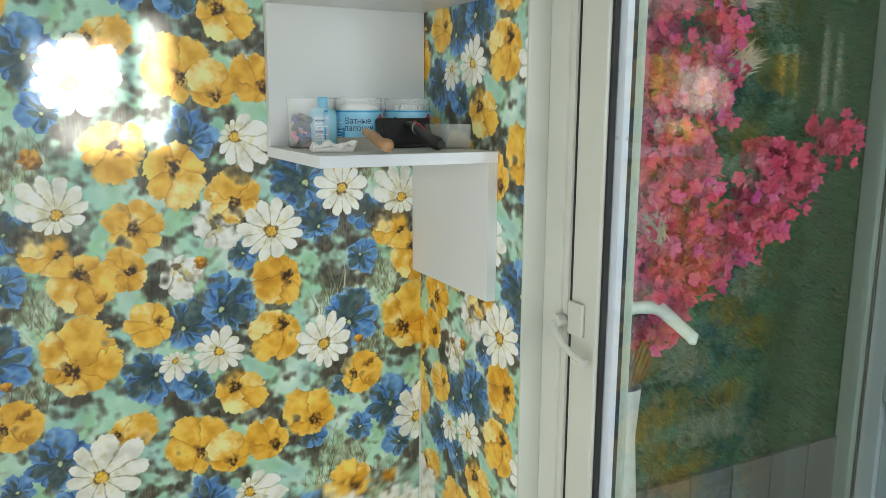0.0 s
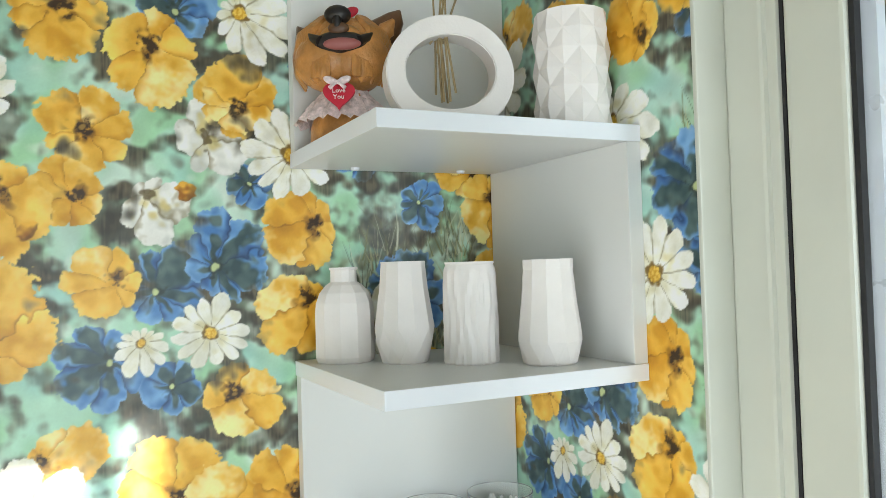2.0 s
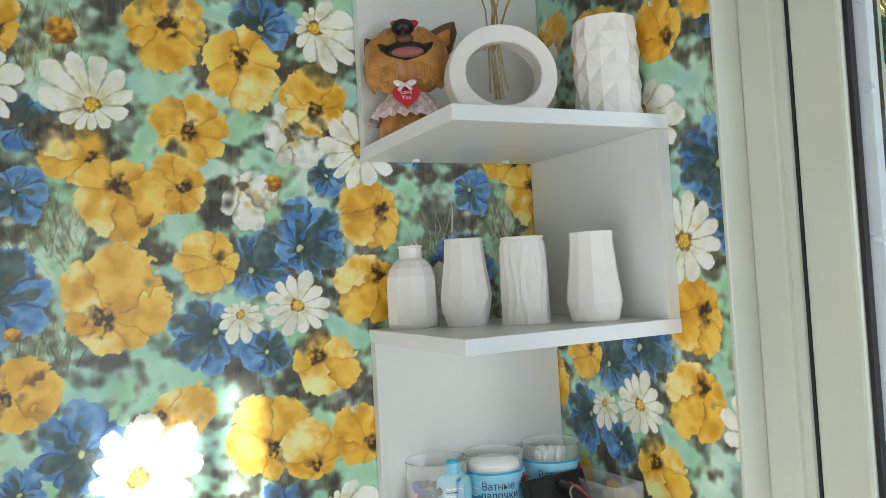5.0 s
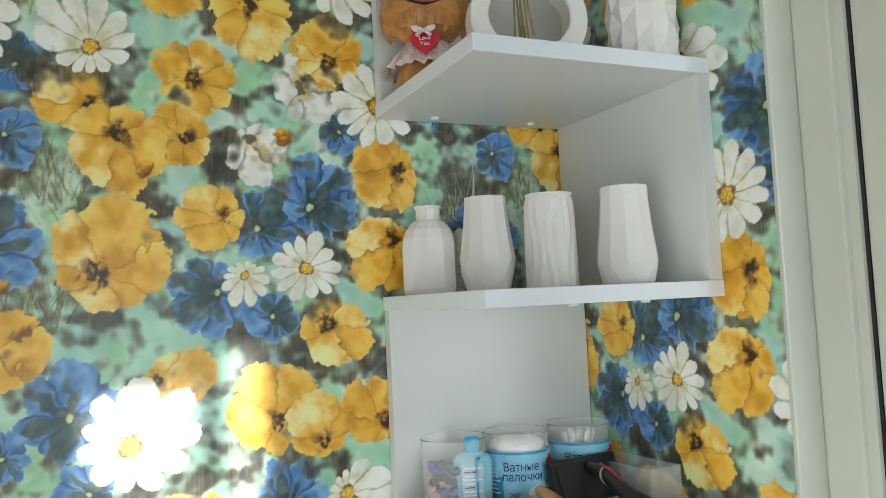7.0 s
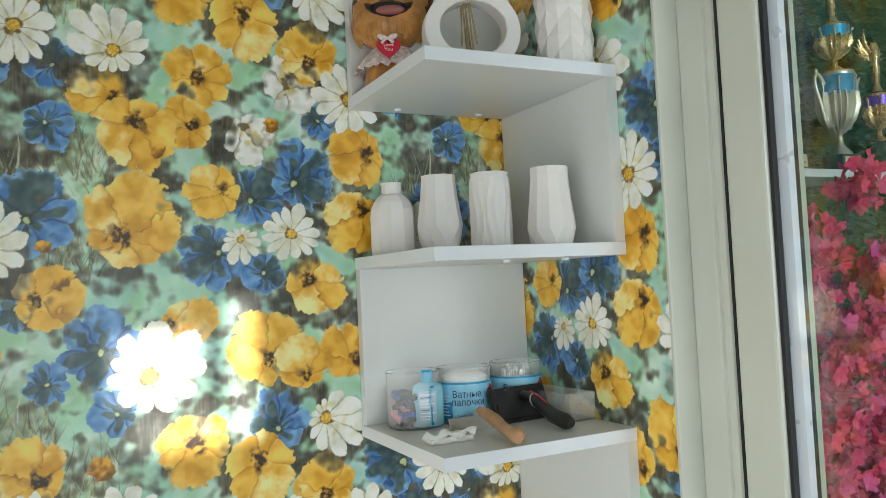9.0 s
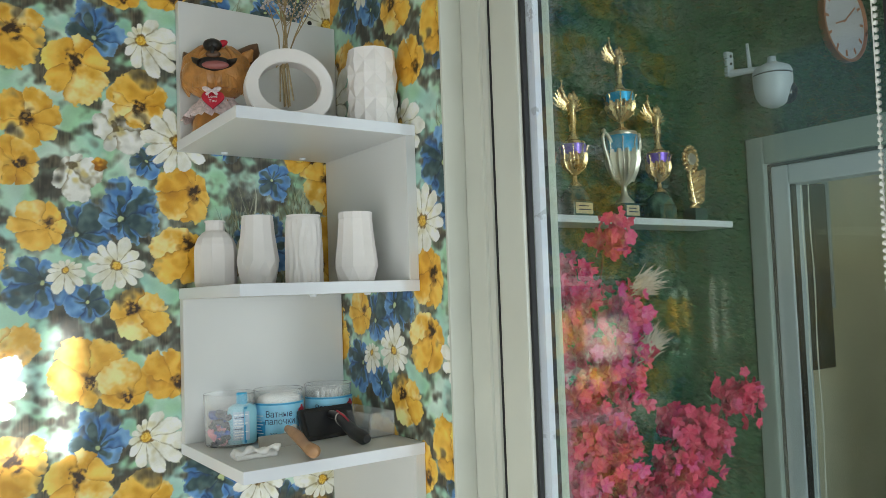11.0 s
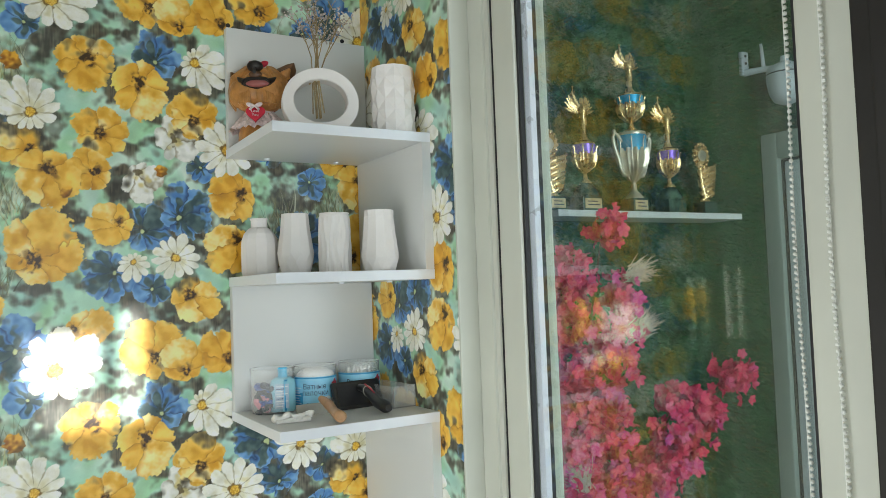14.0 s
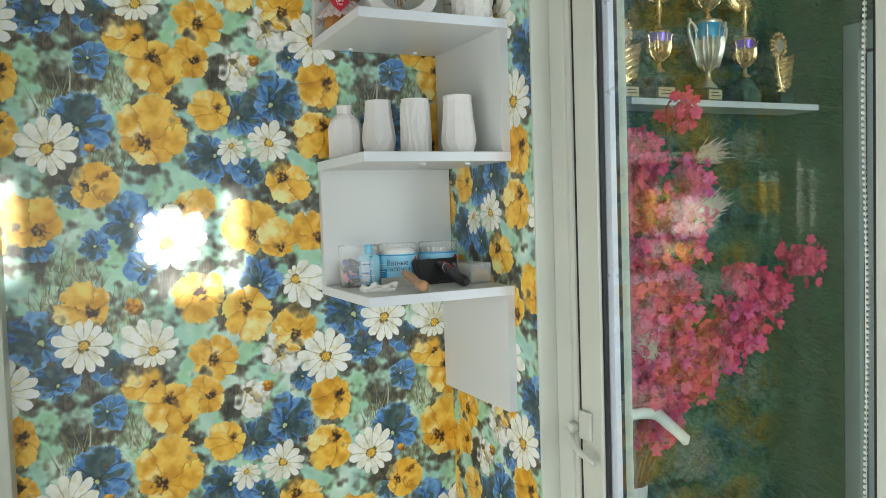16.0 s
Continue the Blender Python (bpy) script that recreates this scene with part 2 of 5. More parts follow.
def poppy(cu, cv, r, eu, ev, petals=5):
    """A yellow flower of broad overlapping petals; eu, ev: where its dark eye lies from its middle."""
    halo(cu, cv, r)
    n = int(rng.integers(5, 7))
    th, t, f, who, q, m = corolla(cu, cv, r, eu, ev, n, 0.20, 0.50, 0.022, 0.20)
    tone = rng.uniform(-0.16, 0.16, n)[who]
    c = mix(rgb(230, 168, 48), rgb(250, 206, 98), 0.52 + tone + 0.20 * N2 + 0.10 * NB)
    c = mix(c, rgb(214, 150, 42), ease(0.02 - 0.45 * NB - 0.25 * N2) * 0.35)
    pale = (rng.random(n) < 0.4)[who]
    c = mix(c, rgb(253, 234, 178), ease(0.28 + 0.40 * N2 + 0.15 * NC + 0.6 * (t - 0.5)) * pale * 0.70)
    c = mix(c, rgb(252, 224, 140), ease((t - 0.80) * 4 + 0.3 * NC) * 0.35)
    c = mix(c, rgb(190, 124, 28), ease(1 - f * 3.4) * ease(t * 2.2) * 0.48)          # each petal shades the next
    c = mix(c, rgb(118, 78, 26), ease(1 - f * 16 + 0.2 * NC) * ease(1.25 - t) * 0.60)
    c = mix(c, rgb(196, 134, 36), ease(np.sin(f * 26 + 2.0 * NC) * 2 - 1.6) * ease(1.1 - 1.5 * t) * 0.35)
    c = mix(c, rgb(178, 112, 22), ease(1.0 - t / 0.40 + 0.25 * NB) * 0.45)
    over(c, m)
    side = rng.uniform(0, 6.28)
    lop = 1 + 0.55 * np.cos(th - side)
    near = ease(2.0 - q / (0.20 * r * lop))
    over(rgb(92, 62, 26), ease((1.10 - q / (0.27 * r * lop) + 0.40 * NC + 0.25 * NB) * 1.4) * 0.55 * near)
    over(rgb(50, 36, 24), ease((1.05 - q / (0.165 * r * lop) + 0.35 * NC + 0.2 * N03) * 2.0) * 0.90 * near)
    du, dv = about(cu + eu * 0.75 + 0.5 * math.cos(side), cv + ev * 0.75 + 0.5 * math.sin(side), 0.6)
    over(rgb(202, 160, 78), ease((1 - np.hypot(du, dv) / (0.07 * r)) * 2 + 0.4 * NC) * 0.6)


def daisy(cu, cv, r, eu, ev, petals=11):
    halo(cu, cv, r)
    n = int(rng.integers(10, 13))
    th, t, f, who, q, m = corolla(cu, cv, r * 1.02, eu, ev, n, 0.42, 0.42, 0.012, 0.08, 0.12, 0.012)
    tone = rng.uniform(-0.3, 0.3, n)[who]
    c = mix(rgb(247, 247, 238), rgb(226, 224, 202), 0.22 + tone * 0.8 + 0.25 * N1)
    c = mix(c, rgb(206, 196, 142), ease(0.85 - t * 1.5 + 0.3 * NB) * 0.65)
    edge = np.minimum(f, 1 - f)
    c = mix(c, rgb(150, 142, 104), ease(1 - edge * 9 + 0.25 * NC) * 0.55)
    c = mix(c, rgb(96, 90, 62), ease(1 - edge * 22) * ease(1.2 - t) * 0.75)
    c = mix(c, rgb(192, 188, 152), ease(np.sin(f * 19 + NC) * 2 - 1.5) * 0.25)
    over(c, m)
    over(rgb(112, 84, 34), ease((1.2 - q / (0.20 * r)) * 3 + 0.5 * NC) * 0.9)
    over(mix(rgb(214, 160, 44), rgb(244, 206, 96), 0.5 + 0.5 * N03), ease((0.98 - q / (0.175 * r)) * 5 + 0.3 * N03))


def bluet(cu, cv, r, eu, ev, petals=5):
    """A blue trumpet flower with a dark grey-green throat."""
    halo(cu, cv, r)
    n = int(rng.integers(5, 8))
    th, t, f, who, q, m = corolla(cu, cv, r * 1.04, eu, ev, n, 0.22, 0.70, 0.022, 0.16)
    tone = rng.uniform(-0.22, 0.22, n)[who]
    c = mix(rgb(76, 124, 184), rgb(130, 178, 224), 0.45 + tone + 0.22 * N1 + 0.14 * NB)
    side = rng.uniform(0, 6.28)
    throat = 0.54 + 0.26 * np.cos(2 * math.pi * (f - 0.5)) + 0.34 * np.cos(th - side)
    c = mix(c, mix(rgb(52, 70, 66), rgb(90, 108, 100), 0.42 + 0.3 * NB), ease((throat - t) * 4.0 + 0.5 + 0.35 * NB) * 0.88)
    c = mix(c, rgb(40, 62, 104), ease(1 - f * 4.0) * ease(t * 1.8) * 0.62)
    c = mix(c, rgb(34, 50, 74), ease(1 - np.minimum(f, 1 - f) * 22) * 0.55)
    c = mix(c, rgb(158, 200, 242), ease((t - 0.86) * 6) * ease(0.3 + f) * 0.55)
    c = mix(c, rgb(40, 54, 58), ease(np.sin(f * 22 + 1.5 * NC) * 2 - 1.5) * ease(1.0 - t) * 0.4)
    over(c, m)
    over(rgb(42, 50, 46), ease(1.15 - q / (0.20 * r) + 0.4 * NC) * 0.7)
    over(rgb(196, 208, 150), ease((1 - q / (0.10 * r)) * 3 + 0.4 * NC))


def bud(cu, cv, r, eu, ev):
    """A white cup of a few broad folded petals."""
    halo(cu, cv, r)
    th, t, f, who, q, m = corolla(cu, cv, r * 1.05, eu, ev, 5, 0.30, 0.50, 0.016, 0.22, 0.3)
    tone = rng.uniform(-0.35, 0.35, 5)[who]
    c = mix(rgb(246, 246, 240), rgb(206, 208, 200), 0.28 + tone + 0.30 * NB)
    c = mix(c, rgb(142, 132, 104), ease(1 - f * 3.2 + 0.25 * NC) * 0.65)
    c = mix(c, rgb(94, 80, 52), ease(1 - np.minimum(f, 1 - f) * 20) * ease(1.3 - t) * 0.7)
    c = mix(c, rgb(214, 194, 118), ease(0.75 - t * 1.7 + 0.4 * NB) * 0.75)
    over(c, m)
    over(rgb(84, 70, 44), ease((1.05 - q / (0.20 * r) + 0.4 * NC) * 1.6) * 0.75)


def berry(cu, cv, r):
    """A round yellow bud with a dark underside."""
    du, dv = about(cu, cv, 0.5)
    d = np.hypot(du, dv) / r + 0.10 * NC
    c = mix(rgb(236, 178, 62), rgb(150, 92, 24), 0.40 - 0.55 * dv / r + 0.3 * NC)
    over(mix(c, rgb(92, 66, 30), ease(0.2 + 1.4 * (du - dv) / r - 0.4) * 0.6), ease((1 - d) * r / 0.14 + 0.5))


for s in "-11.8,175.8,5.6 -13.8,152.6,5.8 16.3,149.2,5.8 13.3,167.3,3.6 -0.7,152.4,3.4 4.6,163.1,3.0 22.9,157.9,3.8".split() + \
        "2,132.9,5.9 -10.5,116.6,5.9 19.3,125.5,3.8 -9.1,127.9,4 -18.8,137,3.8 28.6,143.7,3.2 -14,166.5,4 13.8,138.2,4".split():
    windowed(shade, *[float(v) for v in s.split(",")])
for s in "-13.3,162.8,5.8 -6.9,154.4,4.4 -13,135.7,5.8 -5.1,127.6,5.5 -15.9,128.5,4.4 -5.4,165.8,4.6".split():
    windowed(grass, *[float(v) for v in s.split(",")])
PRINT = [
    (bluet, "-8.3,169.9,3,-.6,.3 -10.5,159.1,5.1,-.5,-.8 15.9,161.4,4.1,-1,-.6 22.2,164.5,4.7,-1.3,-1.5 9.6,153.3,4.2,1.1,.8"),
    (bluet, "16.4,151.2,2.8,0,0 -3.4,143.3,4.8,-.1,-.9 -16.8,176.9,4.2,.8,-.4 24.6,171.8,2.5,0,0 17.5,131.8,4.1,0,-.8"),
    (bluet, "-15.9,119.1,3.9,-.2,-2.3 -19.4,124.6,5,1.2,-.6 -7.8,118.7,3.1,-.4,-.4 -12.8,147.4,2,.4,.5 -9.4,139.3,2.6,0,0"),
    (bluet, "-2.5,135.1,2.9,.5,0 -17.8,139.3,2.6,0,0"),
    (bud, "15.3,168.9,3.2,-.9,1.5 21.2,176.8,4.1,-1,-.6"),
    (poppy, "-3.4,174.6,3.9,1.7,-1.5 8.9,177,4.4,.1,-.7 7.1,170.6,3.6,.3,-.3 1.2,168.9,4.8,-.3,1.1 .5,158.2,5.7,-.9,-2.1"),
    (poppy, "10.1,162.3,3.6,.9,-.5 22.9,180.4,3.7,0,0 -8.9,149.2,3.9,-1,0 -18.4,143.9,4.8,.3,-1.9 6.9,145.4,3.3,-2.4,-.4"),
    (poppy, "16,141.6,5.1,.4,-1 23.5,149.1,4.2,-.7,.8 29.7,166.8,4.5,1.6,1.1 29.2,157.4,4.5,1.7,1.6 21,139.3,3.9,.8,-2.1"),
    (poppy, "27.1,140.1,3.7,1.2,-1.6 -11.6,129.5,4.5,.8,-1.5 6.6,129.6,4.8,0,1 14.7,125.9,4.9,.6,1.2 23.8,122.5,4.2,-.8,-1.3"),
    (daisy, "-15.4,155.8,4.8,-.2,-.6 13.6,154.8,2.5,-.1,1 20.2,156.5,3.8,0,-.2 2.8,140.2,5.7,-1,-1.2 -1.7,122.4,4.5,.5,-1.5"),
    (daisy, "-12.1,122.8,4.4,.2,0 25.8,130.2,4.4,-1.9,1.2 28.9,116.7,5,.2,-.2"),
]
for painter, rows in PRINT:
    for s in rows.split():
        windowed(painter, *[float(v) for v in s.split(",")])
for s in "17.9,171.2,1.1 -7.7,151.1,.9 -3.7,128.7,1.3 3.7,167,.8 -9.4,155.3,.7".split():
    windowed(berry, *[float(v) for v in s.split(",")])
PAPER *= (1 + 0.006 * N03 + 0.03 * N2)[..., None]
PAPER = np.clip(PAPER, 0.02, 0.96) ** 2.2 * 0.93

M_PAPER = bpy.data.materials.new("floral_wallpaper")
M_PAPER.use_nodes = True
nt = M_PAPER.node_tree
pb = nt.nodes["Principled BSDF"]
pc = nt.nodes.new("ShaderNodeVertexColor")
pc.layer_name = "print"
nt.links.new(pc.outputs["Color"], pb.inputs["Base Color"])
pb.inputs["Roughness"].default_value = 0.36
pb.inputs["Specular IOR Level"].default_value = 0.4
pco = nt.nodes.new("ShaderNodeTexCoord")
pn = nt.nodes.new("ShaderNodeTexNoise")
pn.inputs["Scale"].default_value, pn.inputs["Detail"].default_value = 320, 4
pbm = nt.nodes.new("ShaderNodeBump")
pbm.inputs["Strength"].default_value, pbm.inputs["Distance"].default_value = 0.05, 0.001
nt.links.new(pco.outputs["Object"], pn.inputs["Vector"])
nt.links.new(pn.outputs[0], pbm.inputs["Height"])
nt.links.new(pbm.outputs[0], pb.inputs["Normal"])


def wallpaper(origin, along, length, z0, z1, step, u0, v0, parent, rise=None):
    """A sheet of the print from origin along a direction; u0, v0: where the repeat begins, in m."""
    nu, nv = int(length / step) + 1, int((z1 - z0) / (rise or step)) + 1
    us, vs = np.linspace(0, length, nu), np.linspace(z0, z1, nv)
    gu, gv = np.meshgrid(us, vs)
    co = np.empty((nv, nu, 3))
    co[..., 0], co[..., 1], co[..., 2] = origin[0] + gu * along[0], origin[1] + gu * along[1], gv
    pu = ((gu + u0) * 100 % REP_U) / DOT - 0.5
    pv = ((gv + v0) * 100 % REP_V) / DOT - 0.5
    i0, j0 = np.floor(pu).astype(int), np.floor(pv).astype(int)
    fu, fv = (pu - i0)[..., None], (pv - j0)[..., None]
    col = np.ones((nv, nu, 4))
    g = lambda j, i: PAPER[j % TV, i % TU]
    col[..., :3] = (g(j0, i0) * (1 - fu) + g(j0, i0 + 1) * fu) * (1 - fv) + (g(j0 + 1, i0) * (1 - fu) + g(j0 + 1, i0 + 1) * fu) * fv
    idx = np.arange(nu * nv).reshape(nv, nu)
    quads = np.stack([idx[:-1, :-1], idx[:-1, 1:], idx[1:, 1:], idx[1:, :-1]], -1).reshape(-1)
    nf = (nu - 1) * (nv - 1)
    me = bpy.data.meshes.new("wallpaper")
    me.vertices.add(nu * nv)
    me.vertices.foreach_set("co", co.reshape(-1))
    me.loops.add(nf * 4)
    me.loops.foreach_set("vertex_index", quads)
    me.polygons.add(nf)
    me.polygons.foreach_set("loop_start", np.arange(nf) * 4)
    me.polygons.foreach_set("loop_total", np.full(nf, 4))
    me.update(calc_edges=True)
    att = me.color_attributes.new("print", "FLOAT_COLOR", "POINT")
    att.data.foreach_set("color", col.reshape(-1))
    me.materials.append(M_PAPER)
    ob = new("wallpaper", me)
    ob.parent = parent
    return ob


# ---- the small room ----
NORTH, EAST, WEST, SOUTH, TOP = 1.260, 0.560, -0.310, -1.600, 2.450


def structure(name, boxes, mat, label, category, bevel=0.0):
    bm = bmesh.new()
    for lo, hi in boxes:
        box(bm, lo, hi, bevel)
    return tagged(part(name, bm, mat), label, category, kind="structure")


north = structure("wall_north", [((WEST - 0.1, NORTH, 0), (EAST + 0.08, NORTH + 0.1, TOP))], M_PLASTER, "room wall papered with yellow, blue and white flowers on mint green", "wall")
WX = -0.225
wallpaper((WX, NORTH - 0.0006), (1, 0), EAST - WX, 0.72, 2.06, 0.0011, WX - 0.005, -0.004, north)
wallpaper((WX, NORTH - 0.0006), (1, 0), EAST - WX, 0.0, 0.72, 0.008, WX - 0.005, -0.004, north)
wallpaper((WX, NORTH - 0.0006), (1, 0), EAST - WX, 2.06, TOP, 0.008, WX, 0, north)
DOOR_N, DOOR_S = 0.929, 0.200    # the glazed door's outer frame, along y
DOOR_TOP = 2.20
east = structure("wall_east", [((EAST, DOOR_N, 0), (EAST + 0.08, NORTH, TOP)), ((EAST, SOUTH, 0), (EAST + 0.08, DOOR_S, TOP)), ((EAST, DOOR_S, DOOR_TOP), (EAST + 0.08, DOOR_N, TOP))],
                 M_PLASTER, "narrow wall beside the glazed door, papered with the same flowers", "wall")
for z0, z1, st in ((0, 0.72, 0.008), (0.72, 2.06, 0.0016), (2.06, TOP, 0.008)):
    wallpaper((EAST - 0.0006, NORTH), (0, -1), NORTH - DOOR_N, z0, z1, st, EAST - 0.008, 0.135, east, 0.0012 if st < 0.002 else st)
    wallpaper((EAST - 0.0006, DOOR_S), (0, -1), DOOR_S - SOUTH, z0, z1, 0.008, 0.2, 0.135, east)
floor = structure("floor", [((-0.6, -1.7, -0.05), (2.5, 1.4, 0.0))], M_FLOOR, "warm brown laminate floor", "floor")
ceiling = structure("ceiling", [((-0.6, -1.7, TOP), (2.5, 1.4, TOP + 0.05))], M_CEIL, "plain white ceiling", "ceiling")

# unseen wall added behind the camera; slots above the window shape the sun patches
GAPS = [(-0.232, -0.205, 1.345, 1.505), (-0.018, 0.084, 1.358, 1.446), (0.004, 0.110, 1.302, 1.349), (0.119, 0.151, 1.308, 1.485)]   # patches of sun: x from, x to, z from, z to
DZ = (NORTH - SOUTH) * math.tan(radians(SUN_ELEVATION))
ZA, ZB = 1.29 + DZ, 1.52 + DZ
south_boxes = [((WEST - 0.1, SOUTH - 0.1, 0), (EAST + 0.1, SOUTH, 0.75)), ((WEST - 0.1, SOUTH - 0.1, 1.75), (EAST + 0.1, SOUTH, ZA)), ((WEST - 0.1, SOUTH - 0.1, ZB), (EAST + 0.1, SOUTH, TOP)),
               ((WEST - 0.1, SOUTH - 0.1, 0.75), (-0.25, SOUTH, 1.75)), ((0.5, SOUTH - 0.1, 0.75), (EAST + 0.1, SOUTH, 1.75))]
xs = sorted({WEST - 0.1, EAST + 0.1} | {v for g in GAPS for v in g[:2]})
for x0, x1 in zip(xs, xs[1:]):
    z = ZA
    for g in sorted((g for g in GAPS if g[0] < (x0 + x1) / 2 < g[1]), key=lambda g: g[2]):
        south_boxes.append(((x0, SOUTH - 0.02, z), (x1, SOUTH, g[2] + DZ)))
        z = g[3] + DZ
    south_boxes.append(((x0, SOUTH - 0.02, z), (x1, SOUTH, ZB)))
structure("sun_slot_wall", south_boxes, M_PLASTER, "unseen plastered wall with a window and added slots for sun patches", "wall")
# added sheet, out of view: stops the sun below the slots
M_SUNBLOCK = material("white_sun_block", (0.75, 0.76, 0.74), 0.8, vary=0.03)
structure("window_sun_block", [((-0.25, SOUTH - 0.06, 0.75), (0.5, SOUTH - 0.05, 1.75))], M_SUNBLOCK, "unseen white sheet added to keep the sun out of the window", "blind")

west = structure("wall_west", [((WEST - 0.1, SOUTH, 0), (WEST, -0.55, TOP)), ((WEST - 0.1, 1.15, 0), (WEST, NORTH, TOP)), ((WEST - 0.1, -0.55, 2.1), (WEST, 1.15, TOP))], M_PLASTER, "plain wall round the entrance opening", "wall")

# ---- zigzag corner shelf ----
SX0, SY0, TH = 0.294, 1.002, 0.016
LOW, MID, UP = 1.303, 1.532, 1.755


def corner_shelf():
    t = thing("corner_shelf", "white laminate zigzag corner shelf with three square boards", "shelf", at=(EAST, NORTH, LOW))
    inv = Matrix.Translation((-EAST, -NORTH, -LOW))

    def board(name, lo, hi):
        bm = bmesh.new()
        box(bm, lo, hi, 0.0009)
        bm.transform(inv)
        for f in bm.faces:
            f.material_index = 1 if (abs(f.normal.z) < 0.5 and name == "shelf_board") else 0
        return part(name, bm, [M_LAMINATE, M_EDGE], t)
    for z in (LOW, MID, UP):
        board("shelf_board", (SX0, SY0, z - TH), (EAST - 0.001, NORTH - 0.002, z))
    board("back_panel", (SX0 + 0.001, NORTH - TH - 0.002, UP), (EAST - 0.002, NORTH - 0.002, 1.968))
    board("side_panel", (EAST - TH - 0.001, SY0 + 0.001, MID), (EAST - 0.001, NORTH - 0.002, UP - TH))
    board("back_panel", (SX0 + 0.001, NORTH - TH - 0.002, LOW), (EAST - 0.002, NORTH - 0.002, MID - TH))
    board("side_panel", (EAST - TH - 0.001, SY0 + 0.001, 1.084), (EAST - 0.001, NORTH - 0.002, LOW - TH))
    for x, y, z in ((0.36, 1.235, UP), (0.49, 1.235, UP), (0.50, 1.05, MID), (0.42, 1.06, MID)):
        bm = bmesh.new()
        lathe(bm, [(0.004, -0.003), (0.005, -0.001), (0.005, 0.0)], 12)
        part("screw_cap", bm, M_EDGE, t, smooth=30, at=Matrix.Translation((x - EAST, y - NORTH, z - TH - LOW)))
    return t


corner_shelf()

# ---- glazed door in the east wall, set back in its reveal ----
DX = 0.590      # face of the outer frame


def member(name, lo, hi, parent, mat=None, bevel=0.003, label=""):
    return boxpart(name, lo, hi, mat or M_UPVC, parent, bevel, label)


door = tagged(new("door_1"), "white plastic door glazed full height, closed", "door", kind="structure")
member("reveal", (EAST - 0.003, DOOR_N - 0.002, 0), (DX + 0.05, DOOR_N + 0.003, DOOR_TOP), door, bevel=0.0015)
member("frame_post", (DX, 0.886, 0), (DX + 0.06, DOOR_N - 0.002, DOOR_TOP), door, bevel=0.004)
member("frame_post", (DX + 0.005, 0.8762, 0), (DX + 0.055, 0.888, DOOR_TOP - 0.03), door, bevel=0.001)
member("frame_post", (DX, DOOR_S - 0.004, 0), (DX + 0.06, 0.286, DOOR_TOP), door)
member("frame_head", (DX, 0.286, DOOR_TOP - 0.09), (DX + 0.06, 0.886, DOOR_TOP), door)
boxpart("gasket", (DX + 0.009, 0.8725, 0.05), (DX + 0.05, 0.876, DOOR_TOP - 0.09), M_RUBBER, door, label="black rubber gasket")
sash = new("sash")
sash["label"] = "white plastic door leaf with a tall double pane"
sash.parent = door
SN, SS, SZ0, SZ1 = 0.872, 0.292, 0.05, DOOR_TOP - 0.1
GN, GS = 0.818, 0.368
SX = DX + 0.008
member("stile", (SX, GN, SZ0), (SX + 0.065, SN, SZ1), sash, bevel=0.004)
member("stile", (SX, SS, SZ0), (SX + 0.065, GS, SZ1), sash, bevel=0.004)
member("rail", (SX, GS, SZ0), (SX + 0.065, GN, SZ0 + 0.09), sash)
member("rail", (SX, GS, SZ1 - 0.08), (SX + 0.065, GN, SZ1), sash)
for xx in (0.013, 0.036):
    p = boxpart("pane", (SX + xx, GS - 0.01, SZ0 + 0.08), (SX + xx + 0.004, GN + 0.01, SZ1 - 0.07), M_GLASS, sash)
    p.visible_shadow = False
boxpart("seal", (SX + 0.0285, GN - 0.014, SZ0 + 0.09), (SX + 0.0355, GN - 0.001, SZ1 - 0.08), M_RUBBER, sash)
boxpart("spacer", (SX + 0.018, GN - 0.015, SZ0 + 0.09), (SX + 0.0280, GN - 0.002, SZ1 - 0.08), M_SPACER, sash, label="bright aluminium spacer bar")
boxpart("seal", (SX + 0.005, GN - 0.005, SZ0 + 0.09), (SX + 0.0125, GN - 0.0005, SZ1 - 0.08), M_RUBBER, sash)
boxpart("seal", (SX + 0.005, GS + 0.0005, SZ0 + 0.09), (SX + 0.0125, GS + 0.005, SZ1 - 0.08), M_RUBBER, sash)

# lever handle on the far face of the leaf
M_WHITEPLASTIC = material("white_plastic", (0.80, 0.82, 0.78), 0.3, vary=0.02, bump=0.01)
bm = bmesh.new()
box(bm, (SX + 0.0655, 0.832, 1.02), (SX + 0.075, 0.862, 1.16), 0.004)
tube(bm, [(SX + 0.07, 0.852, 1.094), (SX + 0.105, 0.852, 1.094), (SX + 0.122, 0.846, 1.094), (SX + 0.130, 0.836, 1.092), (SX + 0.130, 0.815, 1.084), (SX + 0.130, 0.790, 1.074), (SX + 0.130, 0.775, 1.068), (SX + 0.126, 0.771, 1.062)],
     [0.009, 0.009, 0.010, 0.0100, 0.0092, 0.0085, 0.0085, 0.005], 12)
part("handle", bm, M_WHITEPLASTIC, sash, "white plastic lever handle", smooth=40)

